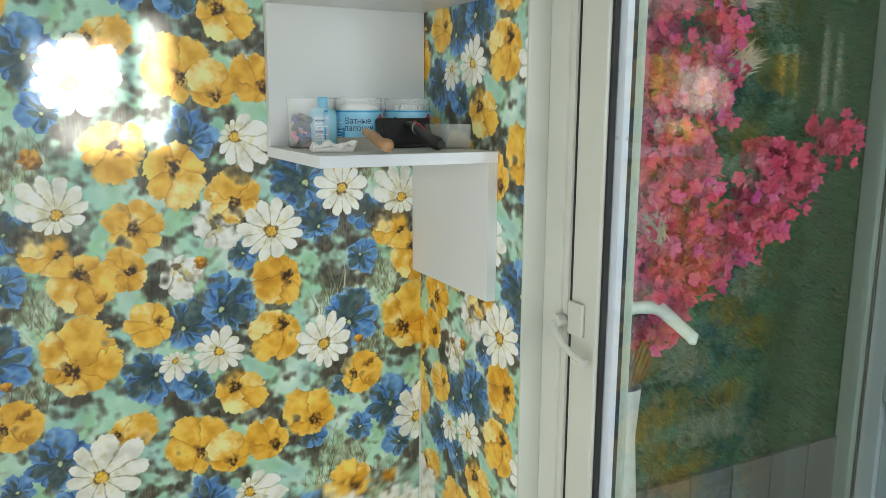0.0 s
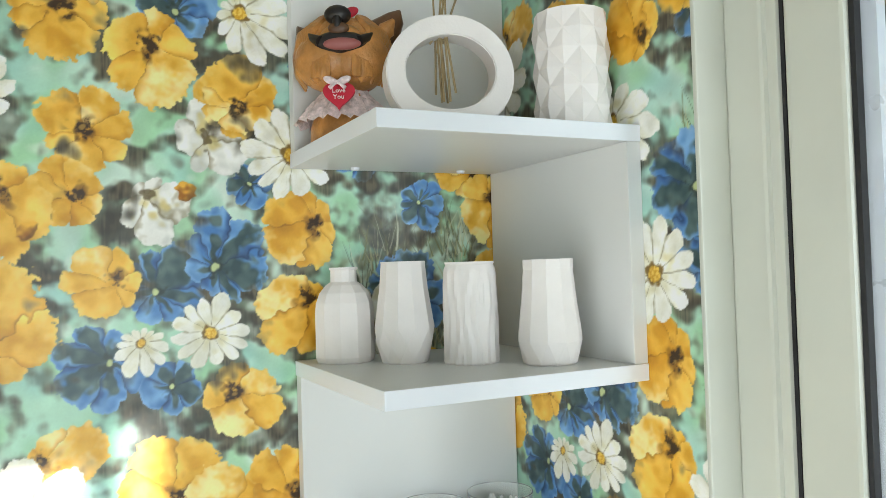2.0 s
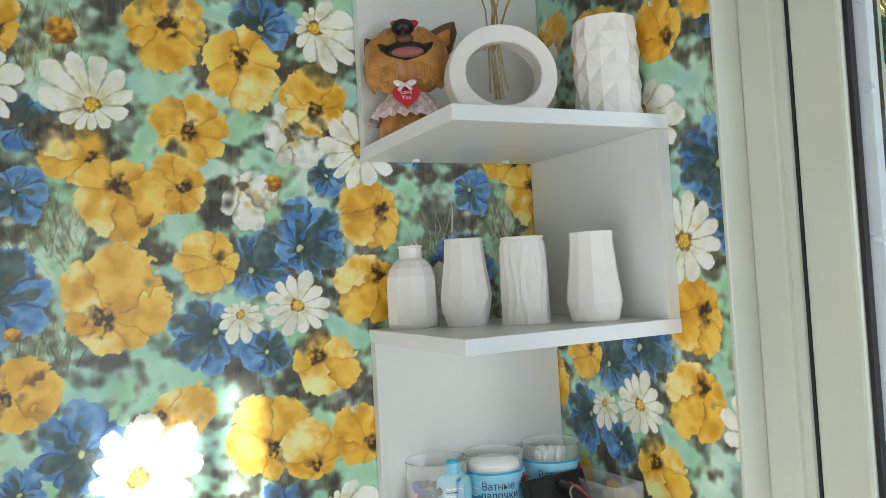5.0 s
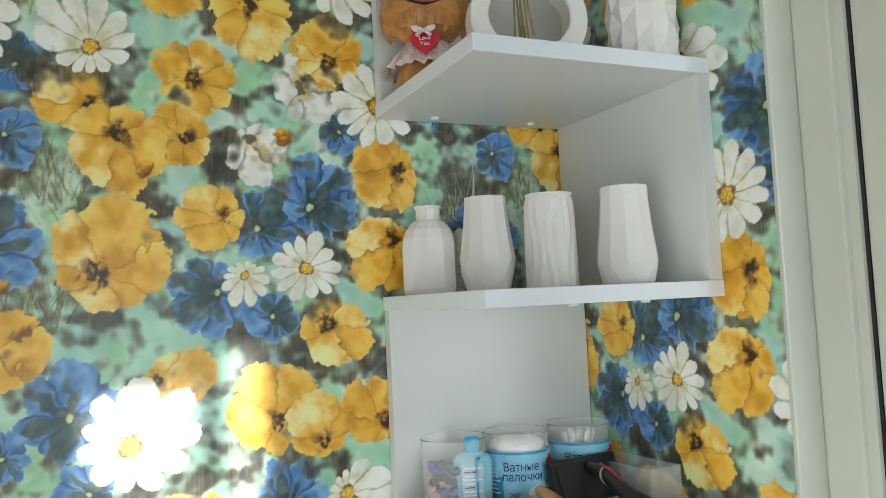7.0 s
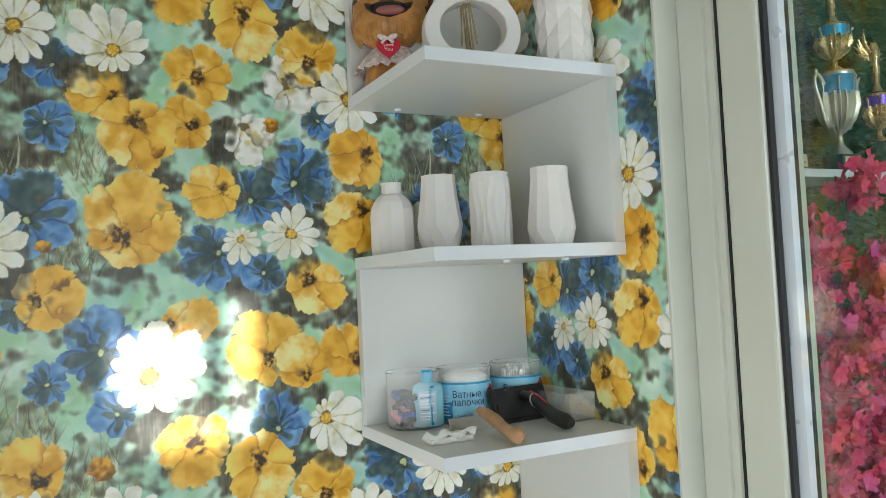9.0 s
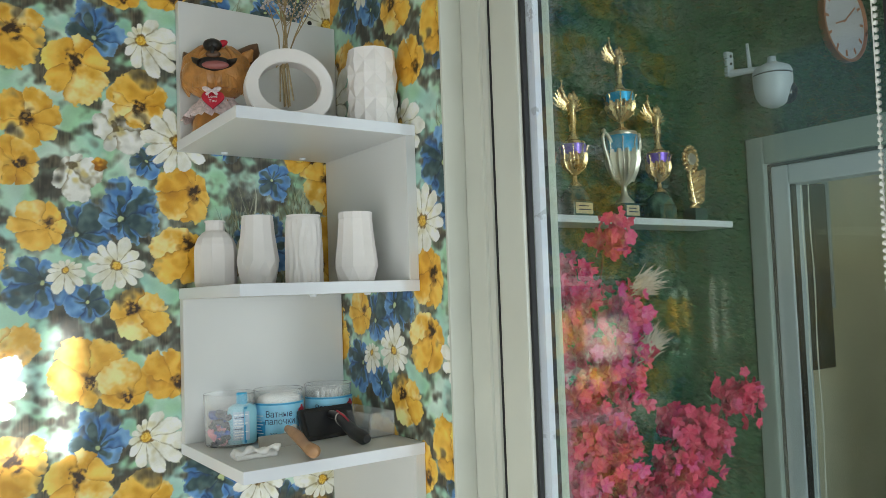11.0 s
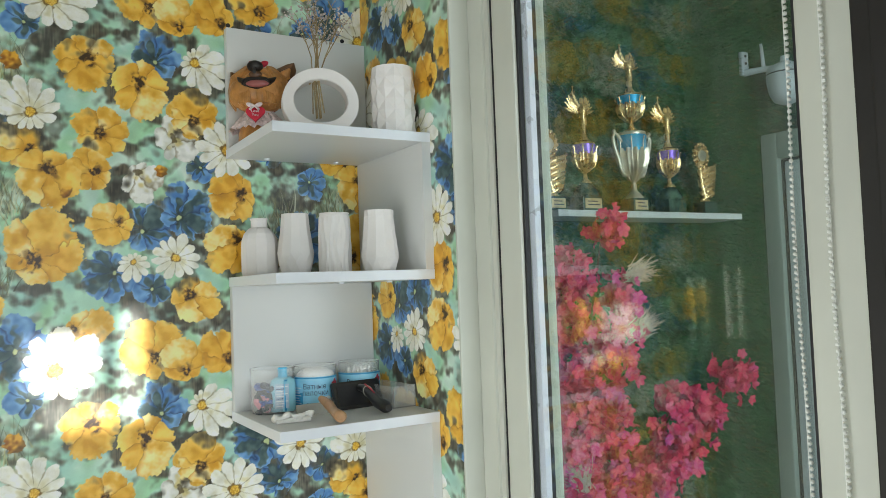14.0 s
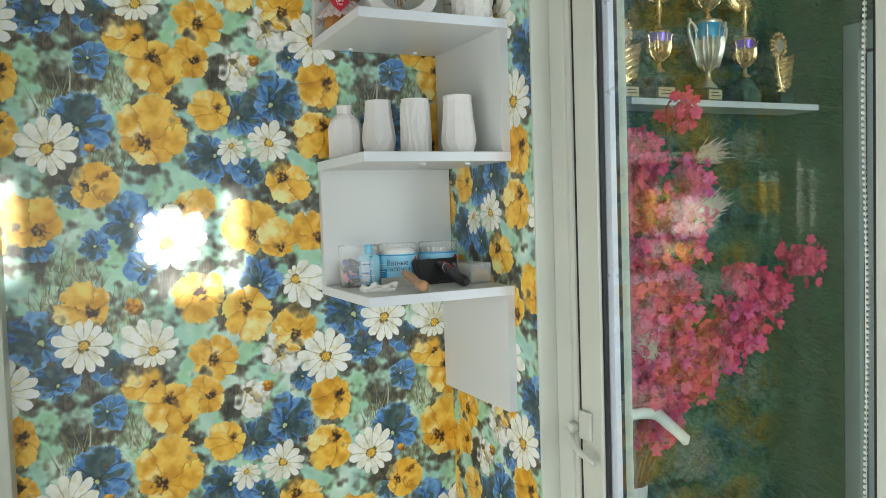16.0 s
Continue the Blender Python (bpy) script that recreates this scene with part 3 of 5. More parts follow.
# opening limiter across frame and leaf
lim = new("limiter")
lim["label"] = "white plastic opening limiter"
lim.parent = door
member("plate", (SX - 0.007, 0.840, 1.066), (SX - 0.0005, 0.8705, 1.112), lim, M_UPVC, 0.003)
bm = bmesh.new()
tube(bm, [(DX + 0.004, 0.882, 1.082), (DX - 0.010, 0.881, 1.082)], 0.009, 16)
part("pivot", bm, M_UPVC, lim, smooth=40)
bm = bmesh.new()
tube(bm, [(DX - 0.011, 0.886, 1.079), (DX - 0.014, 0.874, 1.066), (DX - 0.014, 0.858, 1.056), (DX - 0.012, 0.838, 1.047), (DX - 0.006, 0.818, 1.040)], [0.0045, 0.0055, 0.0045, 0.0045, 0.0055], 10)
part("arm", bm, M_UPVC, lim, smooth=40)
bm = bmesh.new()
box(bm, (SX - 0.010, 0.312, 1.13), (SX - 0.0005, 0.340, 1.19), 0.003)
tube(bm, [(SX - 0.006, 0.326, 1.18), (SX - 0.024, 0.326, 1.176), (SX - 0.026, 0.330, 1.160), (SX - 0.018, 0.335, 1.148)], 0.004, 8)
part("hook", bm, M_UPVC, sash, "white plastic hook with a screw", smooth=40)
bm = bmesh.new()
tube(bm, [(SX - 0.010, 0.322, 1.140), (SX - 0.013, 0.322, 1.140)], 0.004, 12)
part("screw", bm, M_SPACER, sash, smooth=40)

# beaded chain of the door's roller blind, behind the glass


def bead_chain(at, top, bottom, bead, label):
    t = thing("blind_chain", label, "blind chain", at=at)
    bm = bmesh.new()
    for i in range(int((top - bottom) / (bead * 2.5))):
        bmesh.ops.create_icosphere(bm, subdivisions=1, radius=bead, matrix=Matrix.Translation((0, 0.002 * math.sin(i * 0.09), -bead * 2.5 * i)))
    part("bead_strand", bm, M_WHITEPLASTIC, t, smooth=True)["kind"] = "stuff"
    bm = bmesh.new()
    tube(bm, [(0, 0, 0.01), (0.001, 0.001, (bottom - top) / 2), (0, 0, bottom - top)], bead * 0.25, 6)
    part("cord", bm, M_WHITEPLASTIC, t)
    return t


for cx, cy in ((0.6045, 0.3825), (SX - 0.006, 0.338)):
    ch = bead_chain((cx, cy, 2.05), 2.05, 0.80, 0.0024, "beaded white plastic chain of a roller blind beside the door glass")
    bm = bmesh.new()
    tube(bm, [(-0.004, 0, 0.0), (0.004, 0, 0.0)], 0.012, 20)
    part("pulley", bm, M_WHITEPLASTIC, ch, smooth=40)

# dark wooden cupboard beside the door
cup = thing("cupboard", "tall dark brown wooden cupboard standing beside the glazed door", "cupboard", at=(0.52, -0.028, 0))
boxpart("side_panel", (-0.02, 0.26, 0.0), (0.035, 0.282, 2.1), M_DARKWOOD, cup, 0.002)
boxpart("cabinet_body", (-0.02, -0.30, 0.0), (0.035, 0.26, 2.1), M_DARKWOOD, cup, 0.002)
boxpart("cabinet_door", (-0.038, -0.298, 0.06), (-0.021, 0.258, 2.08), M_DARKWOOD, cup, 0.002)

# ---- entrance frame in the west wall ----
ent = tagged(new("door_2"), "white plastic entrance frame at the end of the papered wall", "door frame", kind="structure")
member("frame_post", (WEST - 0.02, 1.165, 0), (-0.222, NORTH - 0.001, 2.1), ent, bevel=0.004)
member("frame_post", (WEST - 0.06, 1.08, 0), (-0.262, 1.165, 2.1), ent, bevel=0.004)
member("frame_post", (WEST - 0.06, -0.55, 0), (-0.262, -0.48, 2.1), ent, bevel=0.004)
member("frame_head", (WEST - 0.06, -0.48, 2.03), (-0.262, 1.08, 2.1), ent, bevel=0.004)
p = boxpart("pane", (WEST - 0.03, -0.48, 0.05), (WEST - 0.026, 1.08, 2.03), M_GLASS, ent)
p.visible_shadow = False

# ---- the next room, behind the glass ----
FAR_N, FAR_E = 1.150, 1.595
M_TURF = material("green_turf", (0.028, 0.085, 0.036), 0.9, vary=0.5, scale=14, bump=0.9, bump_scale=260)
M_GREYWOOD = material("grey_boards", (0.13, 0.125, 0.13), 0.6, vary=0.2, scale=8)
M_BEIGE = material("beige_wall", (0.74, 0.66, 0.52), 0.85, vary=0.05)
# white plastic in the next room, its shade put into the colour
M_SHADEDUPVC = material("shaded_white_upvc", (0.50, 0.55, 0.62), 0.35, vary=0.03)
# the same white frame plastic, deeper shade painted in as grey-green
M_FRAMESHADED = material("shaded_white_frame", (0.28, 0.34, 0.32), 0.4, vary=0.08, scale=5)
turf_wall = structure("wall_next_room", [((EAST + 0.08, FAR_N, 0), (2.5, FAR_N + 0.1, TOP))], M_TURF, "wall covered in dark green artificial turf above grey boards", "wall")
structure("wall_partition", [((FAR_E, -1.5, 0), (FAR_E + 0.07, 0.36, 1.846))], M_TURF, "low green partition round a white inner door", "wall")
structure("wall_far_south", [((EAST + 0.08, -1.6, 0), (2.4, -1.5, TOP))], M_PLASTER, "plain plastered wall", "wall")
structure("wall_far_back", [((2.4, -1.6, 0), (2.5, FAR_N - 0.001, TOP)), ((FAR_E + 0.075, 1.115, 0), (2.4, FAR_N - 0.001, 1.86))], M_BEIGE, "plain beige wall", "wall")
inner = tagged(new("door_3"), "white plastic inner door with a glazed upper half", "door", kind="structure")
for nm, lo, hi, mat in (("frame_post", (FAR_E - 0.012, 1.102, 0), (FAR_E + 0.06, FAR_N - 0.004, 1.846), M_FRAMESHADED), ("frame_post", (FAR_E - 0.012, 0.36, 0), (FAR_E + 0.06, 0.405, 1.846), M_FRAMESHADED),
                        ("frame_head", (FAR_E - 0.012, 0.405, 1.782), (FAR_E + 0.06, 1.102, 1.846), M_FRAMESHADED), ("stile", (FAR_E + 0.004, 1.053, 0.02), (FAR_E + 0.064, 1.095, 1.775), M_SHADEDUPVC),
                        ("stile", (FAR_E + 0.004, 0.412, 0.02), (FAR_E + 0.064, 0.455, 1.775), M_SHADEDUPVC), ("rail", (FAR_E + 0.004, 0.455, 1.730), (FAR_E + 0.064, 1.053, 1.775), M_SHADEDUPVC),
                        ("rail", (FAR_E + 0.004, 0.455, 0.725), (FAR_E + 0.064, 1.053, 0.795), M_SHADEDUPVC), ("rail", (FAR_E + 0.004, 0.455, 0.02), (FAR_E + 0.064, 1.053, 0.09), M_SHADEDUPVC),
                        ("panel", (FAR_E + 0.018, 0.455, 0.09), (FAR_E + 0.045, 1.053, 0.725), M_SHADEDUPVC)):
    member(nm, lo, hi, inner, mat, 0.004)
boxpart("gasket", (FAR_E + 0.002, 1.0955, 0.02), (FAR_E + 0.05, 1.1015, 1.780), M_RUBBER, inner)
boxpart("gasket", (FAR_E + 0.002, 0.405, 1.7755), (FAR_E + 0.05, 1.095, 1.7815), M_RUBBER, inner)
boxpart("gasket", (FAR_E + 0.008, 1.048, 0.795), (FAR_E + 0.026, 1.0525, 1.730), M_RUBBER, inner)
p = boxpart("pane", (FAR_E + 0.028, 0.455, 0.795), (FAR_E + 0.034, 1.053, 1.730), M_GLASS, inner)
p.visible_shadow = False
for cy in (1.034, 1.016):
    bead_chain((FAR_E + 0.020, cy, 1.725), 1.725, 0.86, 0.0017, "thin white beaded chain hanging in the inner door's glass")
M_DARKPICTURE = material("dark_picture", (0.035, 0.034, 0.045), 0.35, vary=0.7, scale=9)
pic = thing("wall_panel", "tall dark panel hanging on the beige wall", "panel", at=(1.760, 1.115, 1.53))
boxpart("board", (-0.085, -0.012, -0.235), (0.090, 0.0, 0.22), M_DARKPICTURE, pic, 0.004)
boxpart("edge_strip", (0.091, -0.016, -0.09), (0.098, -0.0005, 0.23), M_SHADEDUPVC, pic, 0.001)

# turf blades
rnd = random.Random(11)


def island_material(name, stops, rough):
    m = bpy.data.materials.new(name)
    m.use_nodes = True
    t = m.node_tree
    b = t.nodes["Principled BSDF"]
    g = t.nodes.new("ShaderNodeNewGeometry")
    n = t.nodes.new("ShaderNodeTexNoise")
    n.inputs["Scale"].default_value = 9.0
    c = t.nodes.new("ShaderNodeTexCoord")
    t.links.new(c.outputs["Object"], n.inputs["Vector"])
    add = t.nodes.new("ShaderNodeMath")
    add.operation = "MULTIPLY_ADD"
    add.inputs[1].default_value = 0.55
    t.links.new(g.outputs["Random Per Island"], add.inputs[0])
    sc = t.nodes.new("ShaderNodeMapRange")
    sc.inputs["From Min"].default_value, sc.inputs["From Max"].default_value = 0.32, 0.68
    sc.inputs["To Max"].default_value = 0.45
    t.links.new(n.outputs[0], sc.inputs["Value"])
    t.links.new(sc.outputs[0], add.inputs[2])
    r = t.nodes.new("ShaderNodeValToRGB")
    while len(r.color_ramp.elements) < len(stops):
        r.color_ramp.elements.new(0.5)
    for e, (pos, col) in zip(r.color_ramp.elements, stops):
        e.position, e.color = pos, (*col, 1)
    t.links.new(add.outputs[0], r.inputs["Fac"])
    t.links.new(r.outputs[0], b.inputs["Base Color"])
    b.inputs["Roughness"].default_value = rough
    return m


# the brown stop paints the wallpaper's reflection in the glass onto green blades
M_BLADE = island_material("turf_blades", [(0.0, (0.010, 0.046, 0.018)), (0.35, (0.026, 0.125, 0.054)), (0.62, (0.055, 0.175, 0.072)), (0.80, (0.150, 0.105, 0.026)), (1.0, (0.085, 0.165, 0.070))], 0.42)
vs, fs = [], []
for i in range(90000):
    x, z = rnd.uniform(EAST + 0.10, 2.35), rnd.uniform(0.615, 2.42)
    if x > FAR_E - 0.02 and z < 1.85:
        continue
    a, l, w = rnd.uniform(0, 6.28), rnd.uniform(0.004, 0.011), rnd.uniform(0.0010, 0.0020)
    o = rnd.uniform(0.005, 0.016)
    dx, dz = math.cos(a) * l, math.sin(a) * l - 0.003
    px, pz = -math.sin(a) * w, math.cos(a) * w
    k = len(vs)
    y = FAR_N - 0.001
    vs += [(x - px, y, z - pz), (x + px, y, z + pz), (x + dx, y - o, z + dz)]
    fs.append((k, k + 1, k + 2))
me = bpy.data.meshes.new("turf")
me.from_pydata(vs, [], fs)
me.materials.append(M_BLADE)
tagged(new("turf", me), "short green artificial grass covering the wall, brown reflection painted in", "artificial turf", kind="stuff")

# grey boards below the turf
bm = bmesh.new()
box(bm, (-0.058, -0.012, 0.0), (0.058, 0.0, 0.612), 0.002)
first = part("board", bm, M_GREYWOOD, turf_wall, at=Matrix.Translation((EAST + 0.145, FAR_N, 0)))
for i in range(1, 8):
    b = new("board", first.data)
    b.parent = turf_wall
    b.location = (EAST + 0.145 + 0.12 * i, FAR_N - 0.001 * (i % 2), 0)

# ---- trophy shelf and trophies ----
ts = thing("trophy_shelf", "white wall shelf on the turf wall, carrying five trophies", "shelf", at=(1.1, FAR_N, 1.640))
boxpart("board", (-0.238, -0.100, -0.013), (0.279, -0.006, 0.0), M_EDGE, ts, 0.001)
M_GOLD = material("gold_plastic", (0.82, 0.58, 0.30), 0.27, metal=0.85, vary=0.1, scale=60, bump=0.2, bump_scale=300)
M_SILVER = material("silver_plastic", (0.72, 0.66, 0.56), 0.34, metal=0.8, vary=0.1, scale=60, bump=0.2, bump_scale=300)
M_VIOLET = material("violet_metal", (0.28, 0.14, 0.75), 0.3, metal=0.35, vary=0.1)
M_CYAN = material("blue_metal", (0.03, 0.42, 0.80), 0.3, metal=0.35, vary=0.1)
M_MARBLE = material("dark_green_marble", (0.05, 0.10, 0.085), 0.2, vary=0.5, scale=40)
M_PLATE = material("brass_plate", (0.72, 0.58, 0.36), 0.4, metal=0.3, vary=0.15, scale=90)
M_INK = material("dark_ink", (0.02, 0.025, 0.07), 0.6, vary=0.1)


def plinth(t, w, d, h, plate):
    boxpart("plinth", (-w / 2, -d / 2, 0), (w / 2, d / 2, h), M_MARBLE, t, 0.002)
    if plate:
        boxpart("plate", (-w * 0.42, -d / 2 - 0.002, h * 0.2), (w * 0.42, -d / 2 - 0.0003, h * 0.85), M_PLATE, t, 0.0005, "small brass name plate")
        for k in range(2):
            boxpart("print_bar", (-w * 0.3, -d / 2 - 0.0028, h * (0.4 + 0.22 * k)), (w * (0.3 - 0.1 * k), -d / 2 - 0.0022, h * (0.46 + 0.22 * k)), M_INK, t)


def winged_figure(t, z, h):
    """A plain winged figure holding up a torch."""
    bm = bmesh.new()
    lathe(bm, [(0.013, z), (0.010, z + 0.05 * h), (0.0065, z + 0.12 * h), (0.009, z + 0.34 * h), (0.008, z + 0.46 * h), (0.012, z + 0.58 * h), (0.009, z + 0.66 * h), (0.004, z + 0.69 * h)], 12)
    ball(bm, (-0.002, 0, z + 0.74 * h), (0.0055, 0.0055, 0.007), seg=12)
    tube(bm, [(-0.008, 0, z + 0.62 * h), (-0.020, 0, z + 0.72 * h), (-0.026, 0, z + 0.86 * h), (-0.026, 0, z + 0.94 * h)], [0.003, 0.0028, 0.0024, 0.002], 8)
    ball(bm, (-0.026, 0, z + 0.97 * h), (0.0035, 0.0035, 0.03 * h), seg=10)
    for side, sx in ((-1, 1.3), (1, 1.0)):
        for k in range(7):
            a = 0.25 + 0.19 * k
            l = (0.038 - 0.002 * k) * sx
            p0 = Vector((side * 0.004, 0.004, z + (0.50 + 0.02 * k) * h))
            tube(bm, [p0, p0 + Vector((side * l * 0.6 * math.cos(a * 0.6), 0.004, l * 0.15 + 0.004 * k)), p0 + Vector((side * l * math.cos(a * 0.9) * 0.9, 0.003, l * math.sin(a) * 1.1))], [0.0026, 0.0034, 0.0014], 6)
    part("figure", bm, M_GOLD, t, "gilded winged figure with a torch", smooth=50)


def cup(t, z, w, h, band, metal, handles):
    bm = bmesh.new()
    lathe(bm, [(w * 0.26, z), (w * 0.24, z + 0.03 * h), (w * 0.09, z + 0.12 * h), (w * 0.07, z + 0.24 * h), (w * 0.14, z + 0.28 * h), (w * 0.33, z + 0.40 * h), (w * 0.43, z + 0.58 * h), (w * 0.41, z + 0.74 * h)], 48, shape=lambda a, k: 1 + (0.14 * math.cos(12 * a) if 4 < k < 8 else 0))
    part("cup", bm, metal, t, smooth=50)
    bm = bmesh.new()
    lathe(bm, [(w * 0.40, z + 0.70 * h), (w * 0.42, z + 0.93 * h), (w * 0.40, z + 0.94 * h)], 24)
    part("band", bm, band, t, "polished coloured metal band", smooth=50)
    bm = bmesh.new()
    lathe(bm, [(w * 0.40, z + 0.93 * h), (w * 0.42, z + 0.96 * h), (w * 0.40, z + 0.985 * h), (w * 0.2, z + h), (w * 0.08, z + 1.05 * h)], 24)
    part("lid", bm, metal, t, smooth=50)
    bm = bmesh.new()
    for i in range(8):          # pointed leaves round the bowl
        a = i * math.pi / 4
        c, s = math.cos(a), math.sin(a)
        tube(bm, [(c * r * w, s * r * w, z + q * h) for r, q in ((0.12, 0.27), (0.36, 0.42), (0.455, 0.60), (0.44, 0.80), (0.49, 0.90))], [0.0016, 0.0022, 0.0018, 0.0012, 0.002], 6)
    part("leaves", bm, metal, t, smooth=50)
    if handles:
        for s in (-1, 1):
            bm = bmesh.new()
            tube(bm, [(s * r * w, 0, z + q * h) for r, q in ((0.20, 0.34), (0.38, 0.34), (0.47, 0.42), (0.56, 0.60), (0.70, 0.78), (0.73, 0.90), (0.66, 0.97), (0.52, 0.92), (0.40, 0.84))], 0.0040, 8)
            ball(bm, (s * 0.68 * w, 0, z + 0.98 * h), (0.005, 0.005, 0.006), seg=10)
            part("handle", bm, metal, t, smooth=50)


def dome(t, z, w, h):
    bm = bmesh.new()
    lathe(bm, [(w * 0.5, z), (w * 0.46, z + 0.3 * h), (w * 0.34, z + 0.75 * h), (w * 0.14, z + h), (w * 0.1, z + h * 1.08)], 16, shape=lambda a, k: 1 + 0.04 * math.cos(16 * a))
    part("dome", bm, M_MARBLE, t, "fluted dark green dome", smooth=30)


G = "trophies on the shelf"
TY = 1.092
CUPS = 0.90     # size of the trophies
for x, top, kind, plate in ((0.968, 0.278, "violet", True), (1.203, 0.275, "violet", False), (1.109, 0.390, "blue", True)):
    if kind == "violet":
        t = thing("trophy", "gilded trophy cup with a violet band and winged figure", "trophy", G, at=(x, TY, 1.640))
        plinth(t, 0.056, 0.045, 0.034, plate)
        dome(t, 0.034, 0.060, 0.030)
        cup(t, 0.064, 0.060, 0.092, M_VIOLET, M_GOLD, False)
        winged_figure(t, 0.160, 0.122)
    else:
        t = thing("trophy", "tall silver trophy with two handles and blue bands", "trophy", G, at=(x - 0.010, TY, 1.640))
        plinth(t, 0.046, 0.042, 0.034, plate)
        cup(t, 0.034, 0.080, 0.156, M_CYAN, M_SILVER, True)
        cup(t, 0.190, 0.070, 0.088, M_CYAN, M_GOLD, False)
        winged_figure(t, 0.282, 0.112)
    t.scale = (CUPS, CUPS, CUPS)


def rosette_trophy(x):
    t = thing("trophy", "gold rosette award with curled leaves on a small dark plinth", "trophy", G, at=(x, TY, 1.640))
    plinth(t, 0.044, 0.036, 0.032, x < 1.0)
    bm = bmesh.new()
    tube(bm, [(0, 0, 0.032), (0, 0, 0.040), (0.001, 0, 0.050)], [0.014, 0.009, 0.012], 12)
    for k in range(6):          # overlapping curled leaves
        z = 0.046 + 0.013 * k
        tube(bm, [(-0.012 - 0.001 * k, 0, z - 0.010), (0.004, -0.004, z), (0.018 + 0.0016 * k, -0.007, z + 0.006), (0.027 + 0.0022 * k, -0.004, z + 0.016), (0.025 + 0.0022 * k, 0.0, z + 0.021)], [0.004, 0.0085, 0.0075, 0.0045, 0.001], 10)
    tube(bm, [(-0.002, 0, 0.045), (-0.010, 0, 0.075), (-0.014, 0, 0.105), (-0.012, 0, 0.130)], [0.010, 0.008, 0.007, 0.006], 12)
    part("leaves", bm, M_GOLD, t, smooth=50)
    bm = bmesh.new()
    tube(bm, [(-0.010, 0.004, 0.146), (-0.010, -0.006, 0.146)], 0.021, 24)
    for i in range(16):
        a = 2 * math.pi * i / 16
        ball(bm, (-0.010 + 0.024 * math.cos(a), -0.002, 0.146 + 0.029 * math.sin(a)), (0.0055, 0.005, 0.0055), seg=8)
    part("rosette", bm, M_GOLD, t, smooth=50)
    bm = bmesh.new()
    tube(bm, [(-0.010, -0.006, 0.146), (-0.010, -0.009, 0.146)], [0.014, 0.012], 20)
    part("medallion", bm, M_SILVER, t, "silver medallion", smooth=50)
    t.scale = (CUPS, CUPS, CUPS)


rosette_trophy(0.884)
rosette_trophy(1.312)

# ---- security camera and clock ----
M_BLACKLENS = material("black_lens", (0.008, 0.008, 0.012), 0.08, vary=0.05, bump=0)
sc = thing("security_camera", "white dome security camera with one aerial, fixed to the turf wall", "security camera", at=(1.560, 1.098, 1.990))
sc.scale = (1.12, 1.12, 1.12)
boxpart("mount", (-0.034, 0.036, 0.0), (-0.012, 0.046, 0.052), M_SHADEDUPVC, sc, 0.003)
for hz in (0.026, 0.042):
    bm = bmesh.new()
    tube(bm, [(-0.023, 0.0365, hz), (-0.023, 0.0345, hz)], 0.003, 10)
    part("screw", bm, M_RUBBER, sc, smooth=40)
bm = bmesh.new()
tube(bm, [(-0.023, 0.040, 0.006), (-0.016, 0.010, 0.005), (0.004, -0.015, 0.006)], [0.008, 0.006, 0.006], 12)
part("arm", bm, M_SHADEDUPVC, sc, smooth=40)
bm = bmesh.new()
lathe(bm, [(0.005, 0.030), (0.008, 0.029), (0.009, 0.018), (0.020, 0.013), (0.034, 0.006), (0.0385, -0.004), (0.0385, -0.008)], 28, centre=(0.018, -0.03, 0))
part("cap", bm, M_SHADEDUPVC, sc, smooth=40)
bm = bmesh.new()
lathe(bm, [(0.0375, -0.0085), (0.0375, -0.0105)], 28, centre=(0.018, -0.03, 0))
part("seam", bm, M_RUBBER, sc, "dark seam", smooth=40)
bm = bmesh.new()
lathe(bm, [(0.0385, -0.011), (0.0380, -0.030), (0.0340, -0.052), (0.0250, -0.068), (0.010, -0.075)], 28, centre=(0.018, -0.03, 0))
part("dome", bm, M_SHADEDUPVC, sc, smooth=40)
bm = bmesh.new()
ball(bm, (0.034, -0.049, -0.046), (0.021, 0.021, 0.025))
part("lens", bm, M_BLACKLENS, sc, "glossy black lens", smooth=True)
bm = bmesh.new()
tube(bm, [(-0.004, 0.005, 0.006), (-0.010, 0.005, 0.062)], [0.0045, 0.003], 8)
part("aerial", bm, M_SHADEDUPVC, sc, smooth=40)
ck = thing("wall_clock", "round white wall clock above the inner door", "clock", at=(2.062, FAR_N, 2.215))
ck.rotation_euler, ck.scale = (0, 0, radians(90)), (1.0, 1.17, 1.17)
M_COPPER = material("copper_marks", (0.55, 0.22, 0.12), 0.3, metal=0.6, vary=0.1)
M_CLOCK = material("clock_face", (0.72, 0.70, 0.80), 0.4, vary=0.04)
bm = bmesh.new()
tube(bm, [(0, 0, 0), (-0.012, 0, 0)], 0.094, 40)
part("dial", bm, M_CLOCK, ck, smooth=40)
bm = bmesh.new()
rings = lathe(bm, [(0.090, 0.0), (0.098, 0.0), (0.098, 0.018), (0.093, 0.019), (0.090, 0.013), (0.090, 0.0)], 40)
bm.transform(Matrix.Rotation(radians(-90), 4, "Y"))
part("rim", bm, M_COPPER, ck, smooth=40)
for i in range(12):
    a = i * math.pi / 6
    bm = bmesh.new()
    box(bm, (-0.0135, -0.003, 0.070), (-0.0122, 0.003, 0.084))
    part("hour_mark", bm, M_COPPER, ck, at=Matrix.Rotation(a, 4, "X"))
